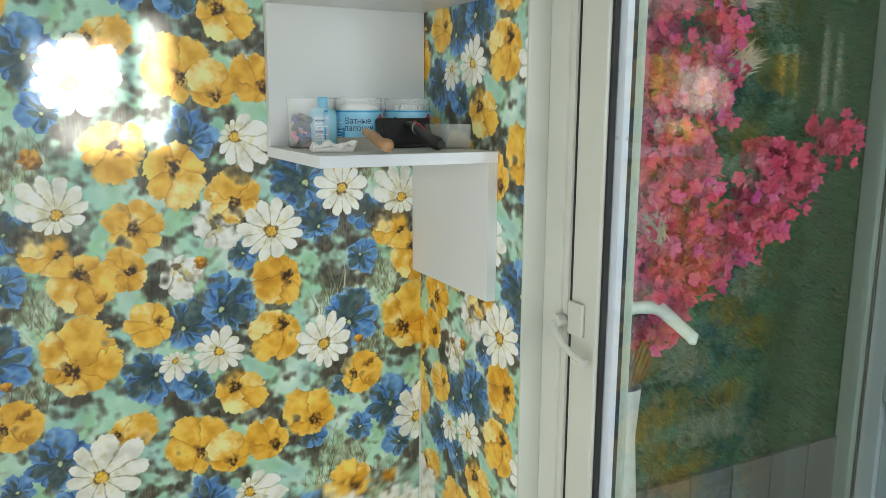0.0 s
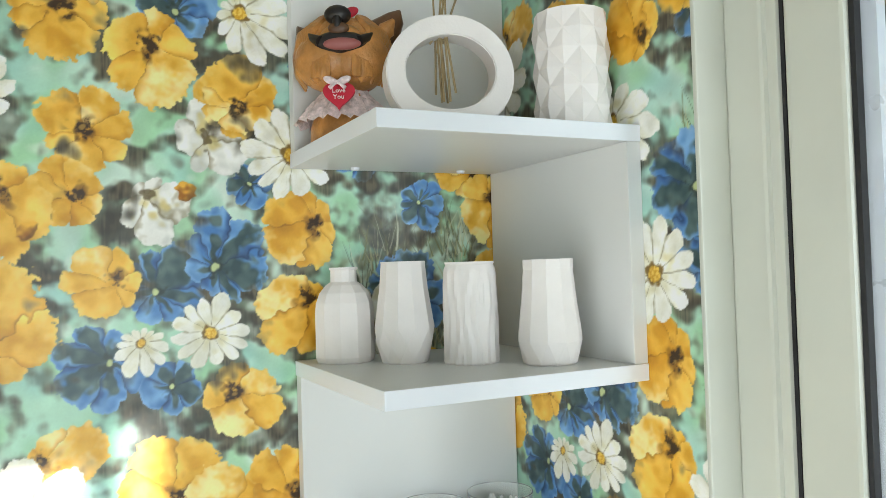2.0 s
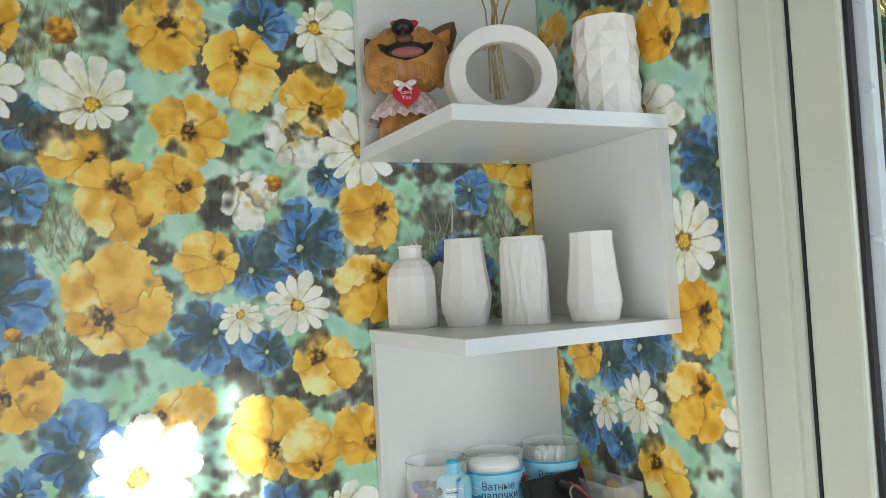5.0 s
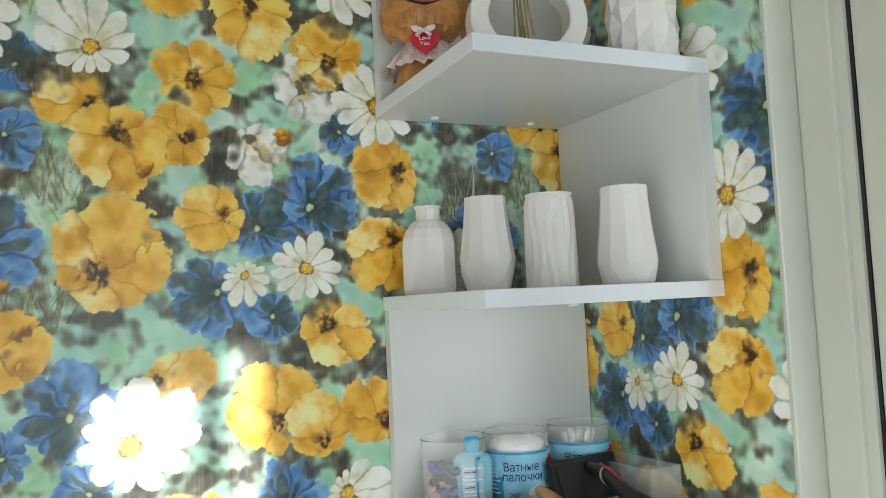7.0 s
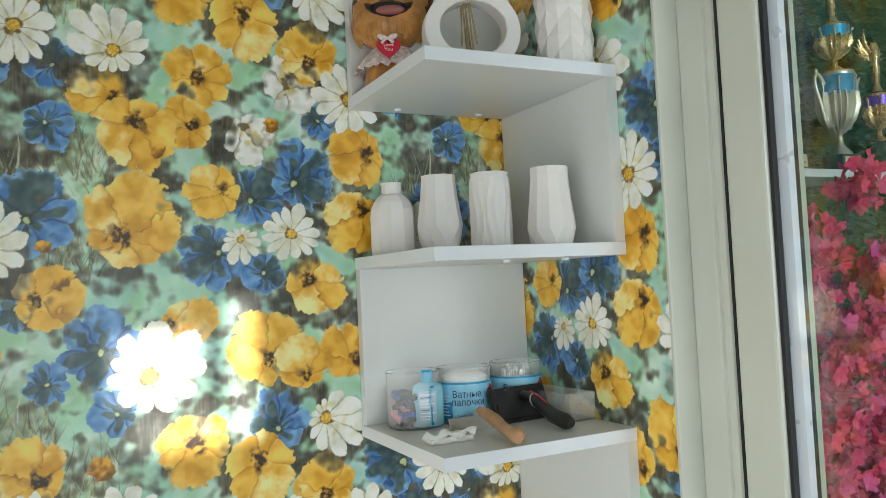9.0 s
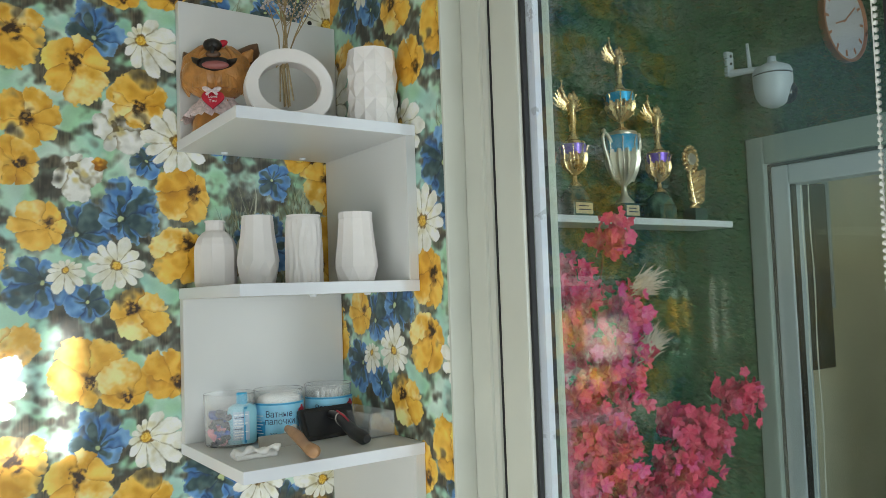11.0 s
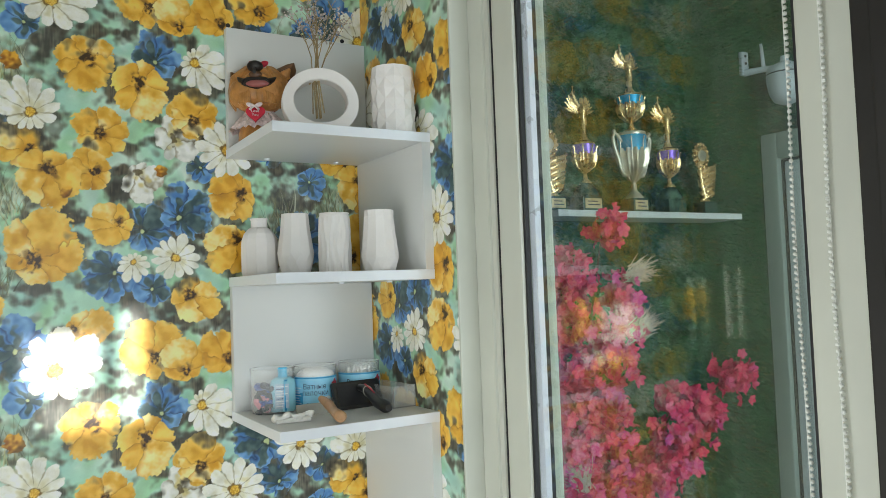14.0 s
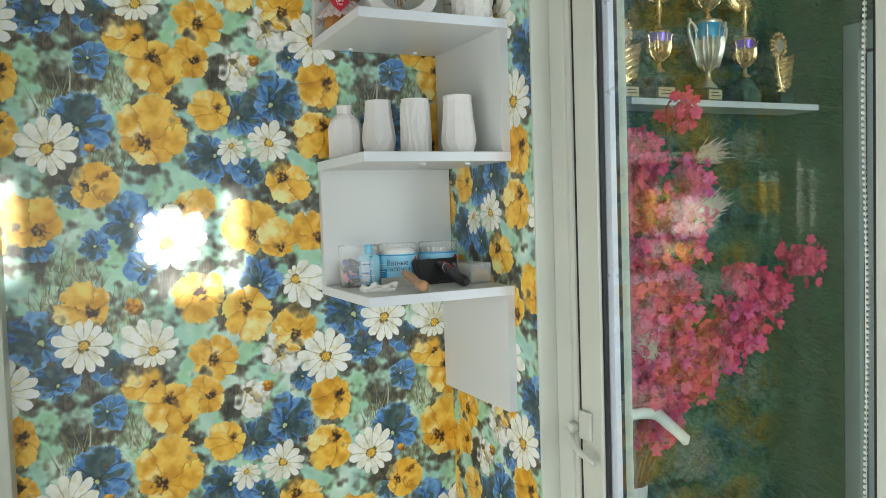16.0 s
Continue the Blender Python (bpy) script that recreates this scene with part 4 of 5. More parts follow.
for a, l in ((-1.9, 0.045), (0.9, 0.062)):
    bm = bmesh.new()
    box(bm, (-0.0150, -0.0018, -0.008), (-0.0140, 0.0018, l))
    part("pointer", bm, M_COPPER, ck, at=Matrix.Rotation(a, 4, "X"))

# ---- pink flower arrangement in a floor vase ----
VX, VY = 0.722, 0.905     # where the floor vase stands
fa = thing("flower_arrangement", "tall white floor vase of pink and coral artificial blossom branches", "flower arrangement", at=(VX, VY, 0))
bm = bmesh.new()
lathe(bm, [(0.036, 0), (0.048, 0.02), (0.052, 0.25), (0.047, 0.5), (0.034, 0.75), (0.026, 0.88), (0.031, 0.96), (0.028, 0.957), (0.023, 0.88)], 28)
part("vase", bm, M_BISQUE, fa, smooth=50)
M_BLOSSOM = island_material("pink_blossom", [(0.0, (0.42, 0.015, 0.08)), (0.3, (0.68, 0.035, 0.13)), (0.55, (0.72, 0.055, 0.14)), (0.8, (0.72, 0.09, 0.24)), (1.0, (0.55, 0.03, 0.24))], 0.75)
M_STEM = material("brown_stem", (0.12, 0.07, 0.04), 0.8, vary=0.2)
M_PAMPAS = material("cream_plume", (0.50, 0.40, 0.33), 0.9, vary=0.2)


def floret(vs, fs, c, size, rnd):
    n = Vector((rnd.gauss(0, 0.6), -1.0 + rnd.gauss(0, 0.5), rnd.gauss(0.1, 0.6))).normalized()
    u = n.orthogonal().normalized()
    w = n.cross(u)
    k0 = len(vs)
    vs.append(tuple(Vector(c)))
    m = 5
    ring = []
    for i in range(m * 3):
        a = 2 * math.pi * i / (m * 3) + 0.3
        r = size * (1.0 if i % 3 else 0.74) * rnd.uniform(0.85, 1.1)
        h = size * (0.35 + rnd.uniform(-0.12, 0.18)) if i % 3 else size * 0.15
        vs.append(tuple(Vector(c) + u * r * math.cos(a) + w * r * math.sin(a) + n * h))
    for i in range(m * 3):
        fs.append((k0, k0 + 1 + i, k0 + 1 + (i + 1) % (m * 3)))


CLUSTERS = [  # x, height, spread in x, spread in z, florets
    (0.804, 1.585, 0.018, 0.024, 12), (0.730, 1.509, 0.044, 0.036, 34), (0.822, 1.473, 0.024, 0.028, 16), (0.718, 1.425, 0.044, 0.044, 40), (0.794, 1.393, 0.036, 0.040, 30), (0.834, 1.425, 0.016, 0.024, 8),
    (0.714, 1.329, 0.040, 0.048, 40), (0.782, 1.289, 0.040, 0.044, 36), (0.710, 1.233, 0.040, 0.048, 40), (0.774, 1.193, 0.044, 0.044, 44), (0.722, 1.137, 0.040, 0.044, 36), (0.822, 1.145, 0.044, 0.036, 40),
    (0.890, 1.173, 0.044, 0.036, 40), (0.938, 1.221, 0.040, 0.036, 34), (0.966, 1.277, 0.028, 0.028, 20), (1.026, 1.261, 0.028, 0.028, 24), (1.100, 1.323, 0.030, 0.024, 20), (0.758, 1.089, 0.036, 0.032, 30),
    (0.730, 1.053, 0.024, 0.020, 10)]
M_FLORET = bpy.data.materials.new("pink_floret")
M_FLORET.use_nodes = True
fnt = M_FLORET.node_tree
fi = fnt.nodes.new("ShaderNodeObjectInfo")
fr = fnt.nodes.new("ShaderNodeValToRGB")
for pos, col in ((0.25, (0.68, 0.035, 0.13)), (0.5, (0.72, 0.055, 0.14)), (0.75, (0.72, 0.09, 0.24))):
    fr.color_ramp.elements.new(pos).color = (*col, 1)
fr.color_ramp.elements[0].color, fr.color_ramp.elements[-1].color = (0.45, 0.015, 0.09, 1), (0.58, 0.03, 0.25, 1)
fnt.links.new(fi.outputs["Random"], fr.inputs["Fac"])
fnt.links.new(fr.outputs[0], fnt.nodes["Principled BSDF"].inputs["Base Color"])
fnt.nodes["Principled BSDF"].inputs["Roughness"].default_value = 0.75
KINDS = []
for i in range(12):
    vs, fs = [], []
    floret(vs, fs, (0, 0, 0), 0.0118, rnd)
    me = bpy.data.meshes.new("floret")
    me.from_pydata(vs, [], fs)
    me.materials.append(M_FLORET)
    KINDS.append(me)
spots = []
for cx, cz, sx, sz, n in CLUSTERS:
    cy = 0.868 + rnd.uniform(-0.016, 0.016)
    for i in range(int(n * 4.2)):
        spots.append((cx + max(-1.8, min(1.8, rnd.gauss(0, 0.62))) * sx - VX, cy + rnd.gauss(0, 0.018) - VY, cz + max(-1.8, min(1.8, rnd.gauss(0, 0.62))) * sz))
    bm = bmesh.new()
    tube(bm, [(0, 0, 0.90), ((cx - VX) * 0.3, -0.015, 0.90 + (cz - 0.90) * 0.5), (cx - VX, cy - VY + 0.008, cz)], [0.004, 0.003, 0.0015], 6)
    part("branch", bm, M_STEM, fa)
spots.sort(key=lambda p: p[1])
for i, p in enumerate(spots[:300]):
    ob = new("floret", KINDS[i % 12])
    ob.parent = fa
    ob.location = p
    k = rnd.uniform(0.8, 1.15)
    ob.rotation_euler, ob.scale = (0, rnd.uniform(0, 6.28), 0), (k, k, k)
vs, fs = [], []
for p in spots[300:]:
    floret(vs, fs, p, rnd.uniform(0.0095, 0.0135), rnd)
me = bpy.data.meshes.new("blossoms")
me.from_pydata(vs, [], fs)
me.materials.append(M_BLOSSOM)
ob = new("blossoms", me)
ob.parent = fa
ob["kind"] = "stuff"
for cx, cz, lean in ((0.828, 1.510, 1.2), (0.834, 1.418, 0.9), (0.712, 1.194, -0.4)):
    bm = bmesh.new()
    for i in range(120):
        a = lean + rnd.gauss(0, 0.28)
        l = rnd.uniform(0.025, 0.06)
        s = Vector((cx - VX + rnd.gauss(0, 0.008), -0.072, cz + rnd.gauss(0, 0.006)))
        tube(bm, [s, s + Vector((l * 0.6 * math.sin(a), -0.004, l * 0.5 * math.cos(a))), s + Vector((l * math.sin(a), -0.002, l * 0.7 * math.cos(a)))], [0.0008, 0.0007, 0.0003], 4)
    part("plume", bm, M_PAMPAS, fa, "cream dried plume")

# ---- white gypsum vases on the middle board ----
GV4 = "gypsum vases on the middle board"


def faceted(name, label, at, rings, n, turn=0.0, offset=None, deep=None, sharp=12, quilt=False):
    """A moulded vessel of flat facets; each ring is (radius, height)."""
    bm = bmesh.new()
    rows = []
    for k, (r, z) in enumerate(rings):
        sh = (offset[k] if offset else 0)
        rows.append([bm.verts.new(((r * (deep(i, k) if deep else 1)) * math.cos(2 * math.pi * (i + sh) / n + turn), (r * (deep(i, k) if deep else 1)) * math.sin(2 * math.pi * (i + sh) / n + turn), z)) for i in range(n)])
    for k in range(len(rows) - 1):
        a, b = rows[k], rows[k + 1]
        d = (offset[k + 1] - offset[k]) if offset else 0
        for i in range(n):
            j = (i + 1) % n
            if quilt:
                if (i + k) % 2:
                    bm.faces.new((a[i], a[j], b[i]))
                    bm.faces.new((a[j], b[j], b[i]))
                else:
                    bm.faces.new((a[i], a[j], b[j]))
                    bm.faces.new((a[i], b[j], b[i]))
            elif abs(d) < 1e-6:
                bm.faces.new((a[i], a[j], b[j], b[i]))
            elif d > 0:
                bm.faces.new((a[i], a[j], b[i]))
                bm.faces.new((a[j], b[j], b[i]))
            else:
                bm.faces.new((a[i], b[j], b[i]))
                bm.faces.new((a[i], a[j], b[j]))
    bm.faces.new(rows[0][::-1])
    bm.faces.new(rows[-1])
    edges = [e for e in bm.edges if len(e.link_faces) == 2 and e.calc_face_angle(0) > 0.12]
    bmesh.ops.bevel(bm, geom=[] if quilt else edges, offset=0.0008, segments=2, affect="EDGES")
    ob = part(name, bm, M_BISQUE, smooth=sharp)
    ob.location = at
    return tagged(ob, label, "vase", GV4)


LIP = lambda r, h: [(r, h), (r * 0.86, h), (r * 0.82, h - 0.004), (r * 0.78, h - 0.02)]
faceted("bottle_vase", "small white gypsum bottle vase with flat sides and short neck", (0.3355, 1.2135, MID),
        [(0.0285, 0), (0.0300, 0.002), (0.0312, 0.006), (0.0312, 0.052), (0.0300, 0.062), (0.0262, 0.072), (0.0195, 0.080), (0.0140, 0.0835), (0.0138, 0.0955), (0.0152, 0.0965), (0.0152, 0.0985), (0.0120, 0.0985), (0.0110, 0.085)], 11, 0.25)
faceted("vase", "small white gypsum vase with tall facets over a diamond-cut base", (0.383, 1.1655, MID),
        [(0.0225, 0), (0.0240, 0.002), (0.0290, 0.020), (0.0308, 0.036), (0.0250, 0.075), (0.0228, 0.100)] + LIP(0.0232, 0.1025), 11, 0.1, [0, 0, 0.5, 1.0, 1.0, 1.0, 1, 1, 1, 1])
faceted("vase", "slender white gypsum vase with wavy vertical folds", (0.4345, 1.118, MID),
        [(0.0262, 0), (0.0272, 0.002)] + [(0.0268 - 0.028 * max(0, z - 0.045) * (1 - z), z) for z in [0.008 + 0.005 * i for i in range(18)]] + [(0.0238, 0.0975), (0.0248, 0.0985)] + LIP(0.0248, 0.100), 64,
        deep=lambda i, k: 1.0 if k > 18 else 1 + 0.040 * (1 - abs(((i + 1.2 * math.sin(0.34 * k + 2.1 * (i // 8))) % 4) - 2)), sharp=20)
faceted("vase", "white gypsum vase with broad flat facets and a round collar", (0.490, 1.062, MID),
        [(0.0245, 0), (0.0262, 0.002), (0.0312, 0.022), (0.0308, 0.030), (0.0270, 0.060), (0.0243, 0.090), (0.0246, 0.092), (0.0246, 0.0995)] + LIP(0.0246, 0.100), 11, 0.35, [0, 0, 0.5, 0.5, 0.5, 0.5, 0.5, 0.5, 0.5, 0.5, 0.5, 0.5])

# ---- top board: dog figurine, ring vase, diamond vase ----
rows = [(0.0345, 0)] + [(0.0344, 0.002 + 0.0180 * k) for k in range(7)] + LIP(0.0345, 0.112)
faceted("vase", "white gypsum cylinder vase covered in raised diamonds", (0.5165, 1.048, UP), rows, 14, 0.29,
        deep=lambda i, k: 1 + (0.095 if 0 < k < 7 and (i + k) % 2 else 0.0), sharp=8, quilt=True)

ring = thing("ring_vase", "white gypsum ring vase holding dried twigs", "vase", at=(0.4075, 1.0975, UP))
ring.rotation_euler, ring.scale = (0, 0, radians(-14)), (1.03, 1.0, 1.03)
bm = bmesh.new()
N = 56
loops = []
for oa, ob_, y in ((0.0605, 0.0550, -0.014), (0.0605, 0.0550, 0.014), (0.0425, 0.0345, 0.014), (0.0425, 0.0345, -0.014)):
    lp = []
    for i in range(N):
        a = 2 * math.pi * i / N
        z = 0.0535 + ob_ * math.sin(a) + (0.002 if oa < 0.05 else 0)
        lp.append(bm.verts.new((oa * math.cos(a), y, max(z, 0.0))))
    loops.append(lp)
for a, b in zip(loops, loops[1:] + loops[:1]):
    for i in range(N):
        bm.faces.new((a[i], a[(i + 1) % N], b[(i + 1) % N], b[i]))
bmesh.ops.remove_doubles(bm, verts=bm.verts, dist=1e-5)
sharp = [e for e in bm.edges if len(e.link_faces) == 2 and e.calc_face_angle(0) > 1.0]
bmesh.ops.bevel(bm, geom=sharp, offset=0.0012, segments=3, affect="EDGES")
part("ring", bm, M_BISQUE, ring, smooth=40)
M_TWIG = material("dried_twig", (0.30, 0.22, 0.11), 0.85, vary=0.3, scale=60)
M_LAVENDER = material("dried_lavender", (0.46, 0.41, 0.38), 0.9, vary=0.4, scale=50)
tw = random.Random(5)
tips = []
for k in range(9):
    x0, top = -0.012 + 0.002 * k, tw.uniform(0.17, 0.235)
    lean = tw.uniform(-0.045, 0.05)
    y0 = tw.uniform(-0.006, 0.006)
    low = tw.choice((0.03, 0.038, 0.05, 0.075, 0.085))
    pts = [(x0 + 0.003 * (k % 3) - 0.004, y0, low), (x0 * 0.6 - 0.004, y0, 0.092), (x0 * 0.5 + lean * 0.25, y0, 0.13), (x0 * 0.5 + lean, y0 + tw.uniform(-0.02, 0.02), top)]
    bm = bmesh.new()
    tube(bm, pts, [0.0011, 0.001, 0.0009, 0.0005], 6)
    tip = Vector(pts[2])
    end = Vector(pts[3])
    twigs = []
    for j in range(7):
        s = tip.lerp(end, 0.25 + 0.12 * j)
        e = s + Vector((tw.uniform(-0.022, 0.022), tw.uniform(-0.012, 0.012), tw.uniform(0.012, 0.03)))
        tube(bm, [s, s.lerp(e, 0.5) + Vector((0, 0, 0.002)), e], [0.0006, 0.0005, 0.0003], 5)
        twigs.append(e)
    part("twig", bm, M_TWIG, ring)
    tips += twigs
bm = bmesh.new()
for e in tips:
    for q in range(6):
        bmesh.ops.create_icosphere(bm, subdivisions=1, radius=tw.uniform(0.0010, 0.0022), matrix=Matrix.Translation(e + Vector((tw.gauss(0, 0.005), tw.gauss(0, 0.004), tw.gauss(0, 0.005)))))
part("dried_bloom", bm, M_LAVENDER, ring, "tiny pale grey dried flowers")["kind"] = "stuff"

M_FUR = material("tan_glazed_plaster", (0.47, 0.215, 0.062), 0.32, vary=0.28, scale=70, bump=0.5, bump_scale=260)
M_DARKFUR = material("dark_brown_glaze", (0.10, 0.045, 0.02), 0.4, vary=0.3, scale=50, bump=0.3, bump_scale=140)
M_BLACKGLOSS = material("black_gloss", (0.016, 0.013, 0.012), 0.45, vary=0.3)
M_TONGUE = material("pink_glaze", (0.32, 0.10, 0.09), 0.45, vary=0.1)
M_RED = material("red_satin", (0.55, 0.015, 0.04), 0.5, vary=0.1)
M_LACE = material("pale_pink_lace", (0.74, 0.62, 0.62), 0.85, vary=0.25, scale=220, bump=0.6, bump_scale=400)
M_WHITEINK = material("white_print", (0.8, 0.8, 0.78), 0.6, vary=0.02)


def figurine():
    """A plain dog figurine in one mesh: head thrown back, lace collar and heart."""
    bm = bmesh.new()
    lathe(bm, [(0.030, 0), (0.034, 0.004), (0.033, 0.018), (0.027, 0.036), (0.021, 0.052)], 24)
    ball(bm, (0.0, 0.0, 0.086), (0.0445, 0.036, 0.038), seg=28)
    ball(bm, (-0.014, -0.014, 0.079), (0.031, 0.025, 0.029), seg=24)
    ball(bm, (0.014, -0.014, 0.079), (0.031, 0.025, 0.029), seg=24)
    ball(bm, (0.0, -0.024, 0.094), (0.022, 0.017, 0.017), seg=20)
    for i in range(34):          # long combed locks down the cheeks
        s = 1 if i % 2 else -1
        a = -0.15 + 0.075 * (i // 2)
        x, y = s * 0.041 * math.sin(a + 0.5), -0.034 * math.cos(a + 0.5)
        lo = 0.057 + 0.003 * math.sin(i * 2.3)
        tube(bm, [(x * 0.55, y * 0.5, 0.121), (x * 0.98, y * 0.98, 0.104), (x * 1.06, y * 1.10, 0.082), (x * 1.02, y * 1.12, 0.068), (x * 0.90, y * 1.02, lo)] if i > 9 else [(x * 0.8, y * 1.06, 0.082), (x * 1.0, y * 1.14, 0.072), (x * 0.98, y * 1.12, 0.060), (x * 0.9, y * 1.0, lo)], [0.003, 0.0052, 0.0056, 0.0050, 0.0012] if i > 9 else [0.004, 0.0055, 0.005, 0.0012], 7)
    tube(bm, [(0.026, 0.010, 0.098), (0.040, 0.006, 0.112), (0.051, 0.002, 0.124), (0.055, 0.0, 0.131)], [0.017, 0.0165, 0.009, 0.001], 12, 1)
    tube(bm, [(0.032, 0.000, 0.100), (0.042, -0.005, 0.111), (0.049, -0.006, 0.120)], [0.010, 0.009, 0.002], 10)
    tube(bm, [(-0.030, 0.010, 0.104), (-0.043, 0.006, 0.110), (-0.046, 0.004, 0.100)], [0.011, 0.009, 0.001], 10, 1)
    ball(bm, (-0.002, -0.033, 0.1165), (0.0125, 0.0100, 0.0090), 2, 18)
    ball(bm, (-0.002, -0.024, 0.1205), (0.0110, 0.0140, 0.0060), 1, 16)
    ball(bm, (-0.002, -0.0385, 0.1070), (0.0045, 0.0060, 0.0090), 2, 12)
    ball(bm, (-0.001, -0.0385, 0.1025), (0.0100, 0.0050, 0.0060), 1, 14)
    for s in (-1, 1):            # upturned corners of the mouth
        tube(bm, [(s * 0.018, -0.0400, 0.0905), (s * 0.025, -0.0350, 0.0950), (s * 0.029, -0.0300, 0.1000)], [0.0050, 0.0038, 0.0012], 8, 2)
    ball(bm, (0.0, -0.0350, 0.0905), (0.0245, 0.0085, 0.0105), 2, 20)
    ball(bm, (0.002, -0.0412, 0.0875), (0.0175, 0.0050, 0.0058), 3, 16)
    ball(bm, (0, -0.004, 0.0545), (0.0245, 0.022, 0.006), 4, 20)
    for s in (-1, 1):
        ball(bm, (s * 0.008, -0.004, 0.1285), (0.0080, 0.004, 0.0048), 4, 12, Matrix.Rotation(-s * 0.4, 3, "Y"))
    for z, r, d in ((0.051, 0.029, 0.008), (0.041, 0.039, 0.007), (0.032, 0.046, 0.006)):      # lace tiers
        n = 72
        top = [bm.verts.new((0.022 * math.cos(2 * math.pi * i / n), 0.020 * math.sin(2 * math.pi * i / n), z + 0.005)) for i in range(n)]
        mid = [bm.verts.new(((r - 0.006) * math.cos(2 * math.pi * i / n), (r - 0.008) * math.sin(2 * math.pi * i / n), z)) for i in range(n)]
        out = [bm.verts.new(((r + 0.0035 * math.sin(i * 1.4)) * math.cos(2 * math.pi * i / n), (r - 0.002 + 0.0035 * math.sin(i * 1.4)) * math.sin(2 * math.pi * i / n), z - 0.009 - 0.002 * (i % 3))) for i in range(n)]
        for a, b in ((top, mid), (mid, out)):
            for i in range(n):
                bm.faces.new((a[i], a[(i + 1) % n], b[(i + 1) % n], b[i])).material_index = 5
    n = 40                       # the heart
    front, back = [], []
    for i in range(n):
        a = 2 * math.pi * i / n
        x = 0.0145 * math.sin(a) ** 3
        z = 0.0009 * (13 * math.cos(a) - 5 * math.cos(2 * a) - 2 * math.cos(3 * a) - math.cos(4 * a))
        front.append(bm.verts.new((x - 0.002, -0.043 + 0.25 * z, 0.041 + z)))
        back.append(bm.verts.new((x - 0.002, -0.039 + 0.25 * z, 0.041 + z)))
    bm.faces.new(front).material_index = 4
    bm.faces.new(back[::-1]).material_index = 4
    for i in range(n):
        bm.faces.new((front[i], front[(i + 1) % n], back[(i + 1) % n], back[i])).material_index = 4
    for s in (-1, 1):            # the bow
        ball(bm, (-0.003 + s * 0.006, -0.044, 0.0535), (0.007, 0.003, 0.0035), 5, 12, Matrix.Rotation(-s * 0.4, 3, "Y"))
        tube(bm, [(-0.003, -0.045, 0.053), (-0.003 + s * 0.007, -0.0465, 0.046)], [0.0015, 0.002], 6, 5)
    for ln, (text, z) in enumerate((("Love", 0.0425), ("You", 0.0365))):
        cu = bpy.data.curves.new("letters", "FONT")
        cu.body, cu.size, cu.extrude, cu.align_x, cu.resolution_u = text, 0.0062, 0.0003, "CENTER", 2
        tmp = new("letters", cu)
        bpy.context.view_layer.update()
        me = bpy.data.meshes.new_from_object(tmp.evaluated_get(bpy.context.evaluated_depsgraph_get()))
        bpy.data.objects.remove(tmp)
        me.transform(Matrix.Translation((-0.002, -0.0445 + 0.25 * (z - 0.041), z)) @ Matrix.Rotation(radians(76), 4, "X"))
        k = len(bm.faces)
        bm.from_mesh(me)
        bm.faces.ensure_lookup_table()
        for f in bm.faces[k:]:
            f.material_index = 6
    ob = part("dog_figurine", bm, [M_FUR, M_DARKFUR, M_BLACKGLOSS, M_TONGUE, M_RED, M_LACE, M_WHITEINK], smooth=50)
    ob.matrix_basis = pose(0.337, 1.196, UP, 0, 0, -24) @ Matrix.Scale(1.08, 4)
    return tagged(ob, "tan glazed dog figurine with a lace collar and red heart", "figurine")


figurine()

# ---- low board: swab tubs, bottle, brushes, tray ----
M_CLEAR = clear("clear_plastic", (0.96, 0.97, 0.96), 0.12, 1.2, 0.13)
M_LABEL = material("pale_blue_label", (0.26, 0.60, 0.80), 0.35, vary=0.18, scale=30, bump=0)
M_LABELDARK = material("deep_blue_label", (0.03, 0.30, 0.55), 0.35, vary=0.3, scale=40, bump=0)
M_LABELINK = material("navy_print", (0.012, 0.02, 0.09), 0.5, vary=0.05, bump=0)
M_BADGE = material("red_badge", (0.45, 0.02, 0.04), 0.4, vary=0.1, bump=0)
M_COTTON = material("white_cotton", (0.82, 0.81, 0.79), 0.95, vary=0.05, scale=60, bump=0.5, bump_scale=220)


def arc_patch(bm, r, a0, a1, z0, z1, n=24, mi=0):
    lo = [bm.verts.new((r * math.cos(a0 + (a1 - a0) * i / n), r * math.sin(a0 + (a1 - a0) * i / n), z0)) for i in range(n + 1)]
    hi = [bm.verts.new((v.co.x, v.co.y, z1)) for v in lo]
    for i in range(n):
        bm.faces.new((lo[i], lo[i + 1], hi[i + 1], hi[i])).material_index = mi


def on_curve(name, text, size, mat, parent, r, angle, z, squeeze=1.0):
    """Letters bent round a tub of radius r, their middle at that angle."""
    cu = bpy.data.curves.new("letters", "FONT")
    cu.body, cu.size, cu.extrude, cu.align_x, cu.resolution_u = text.replace("н", "h"), size, 0.00005, "CENTER", 2
    cu.small_caps_scale = 0.79
    for k, letter in enumerate(text):       # the built-in lower-case en is filled badly: a small capital of the same shape
        cu.body_format[k].use_small_caps = letter == "н"
    tmp = new("letters", cu)
    bpy.context.view_layer.update()
    me = bpy.data.meshes.new_from_object(tmp.evaluated_get(bpy.context.evaluated_depsgraph_get()))
    bpy.data.objects.remove(tmp)
    bm = bmesh.new()
    bm.from_mesh(me)
    bmesh.ops.triangulate(bm, faces=bm.faces)
    bm.to_mesh(me)
    bm.free()
    for v in me.vertices:
        a = angle + v.co.x * squeeze / r
        rr = r + 0.0002 + v.co.z
        v.co = (rr * math.cos(a), rr * math.sin(a), z + v.co.y)
    me.materials.clear()
    me.materials.append(mat)
    ob = new(name, me)
    ob.parent = parent
    return ob


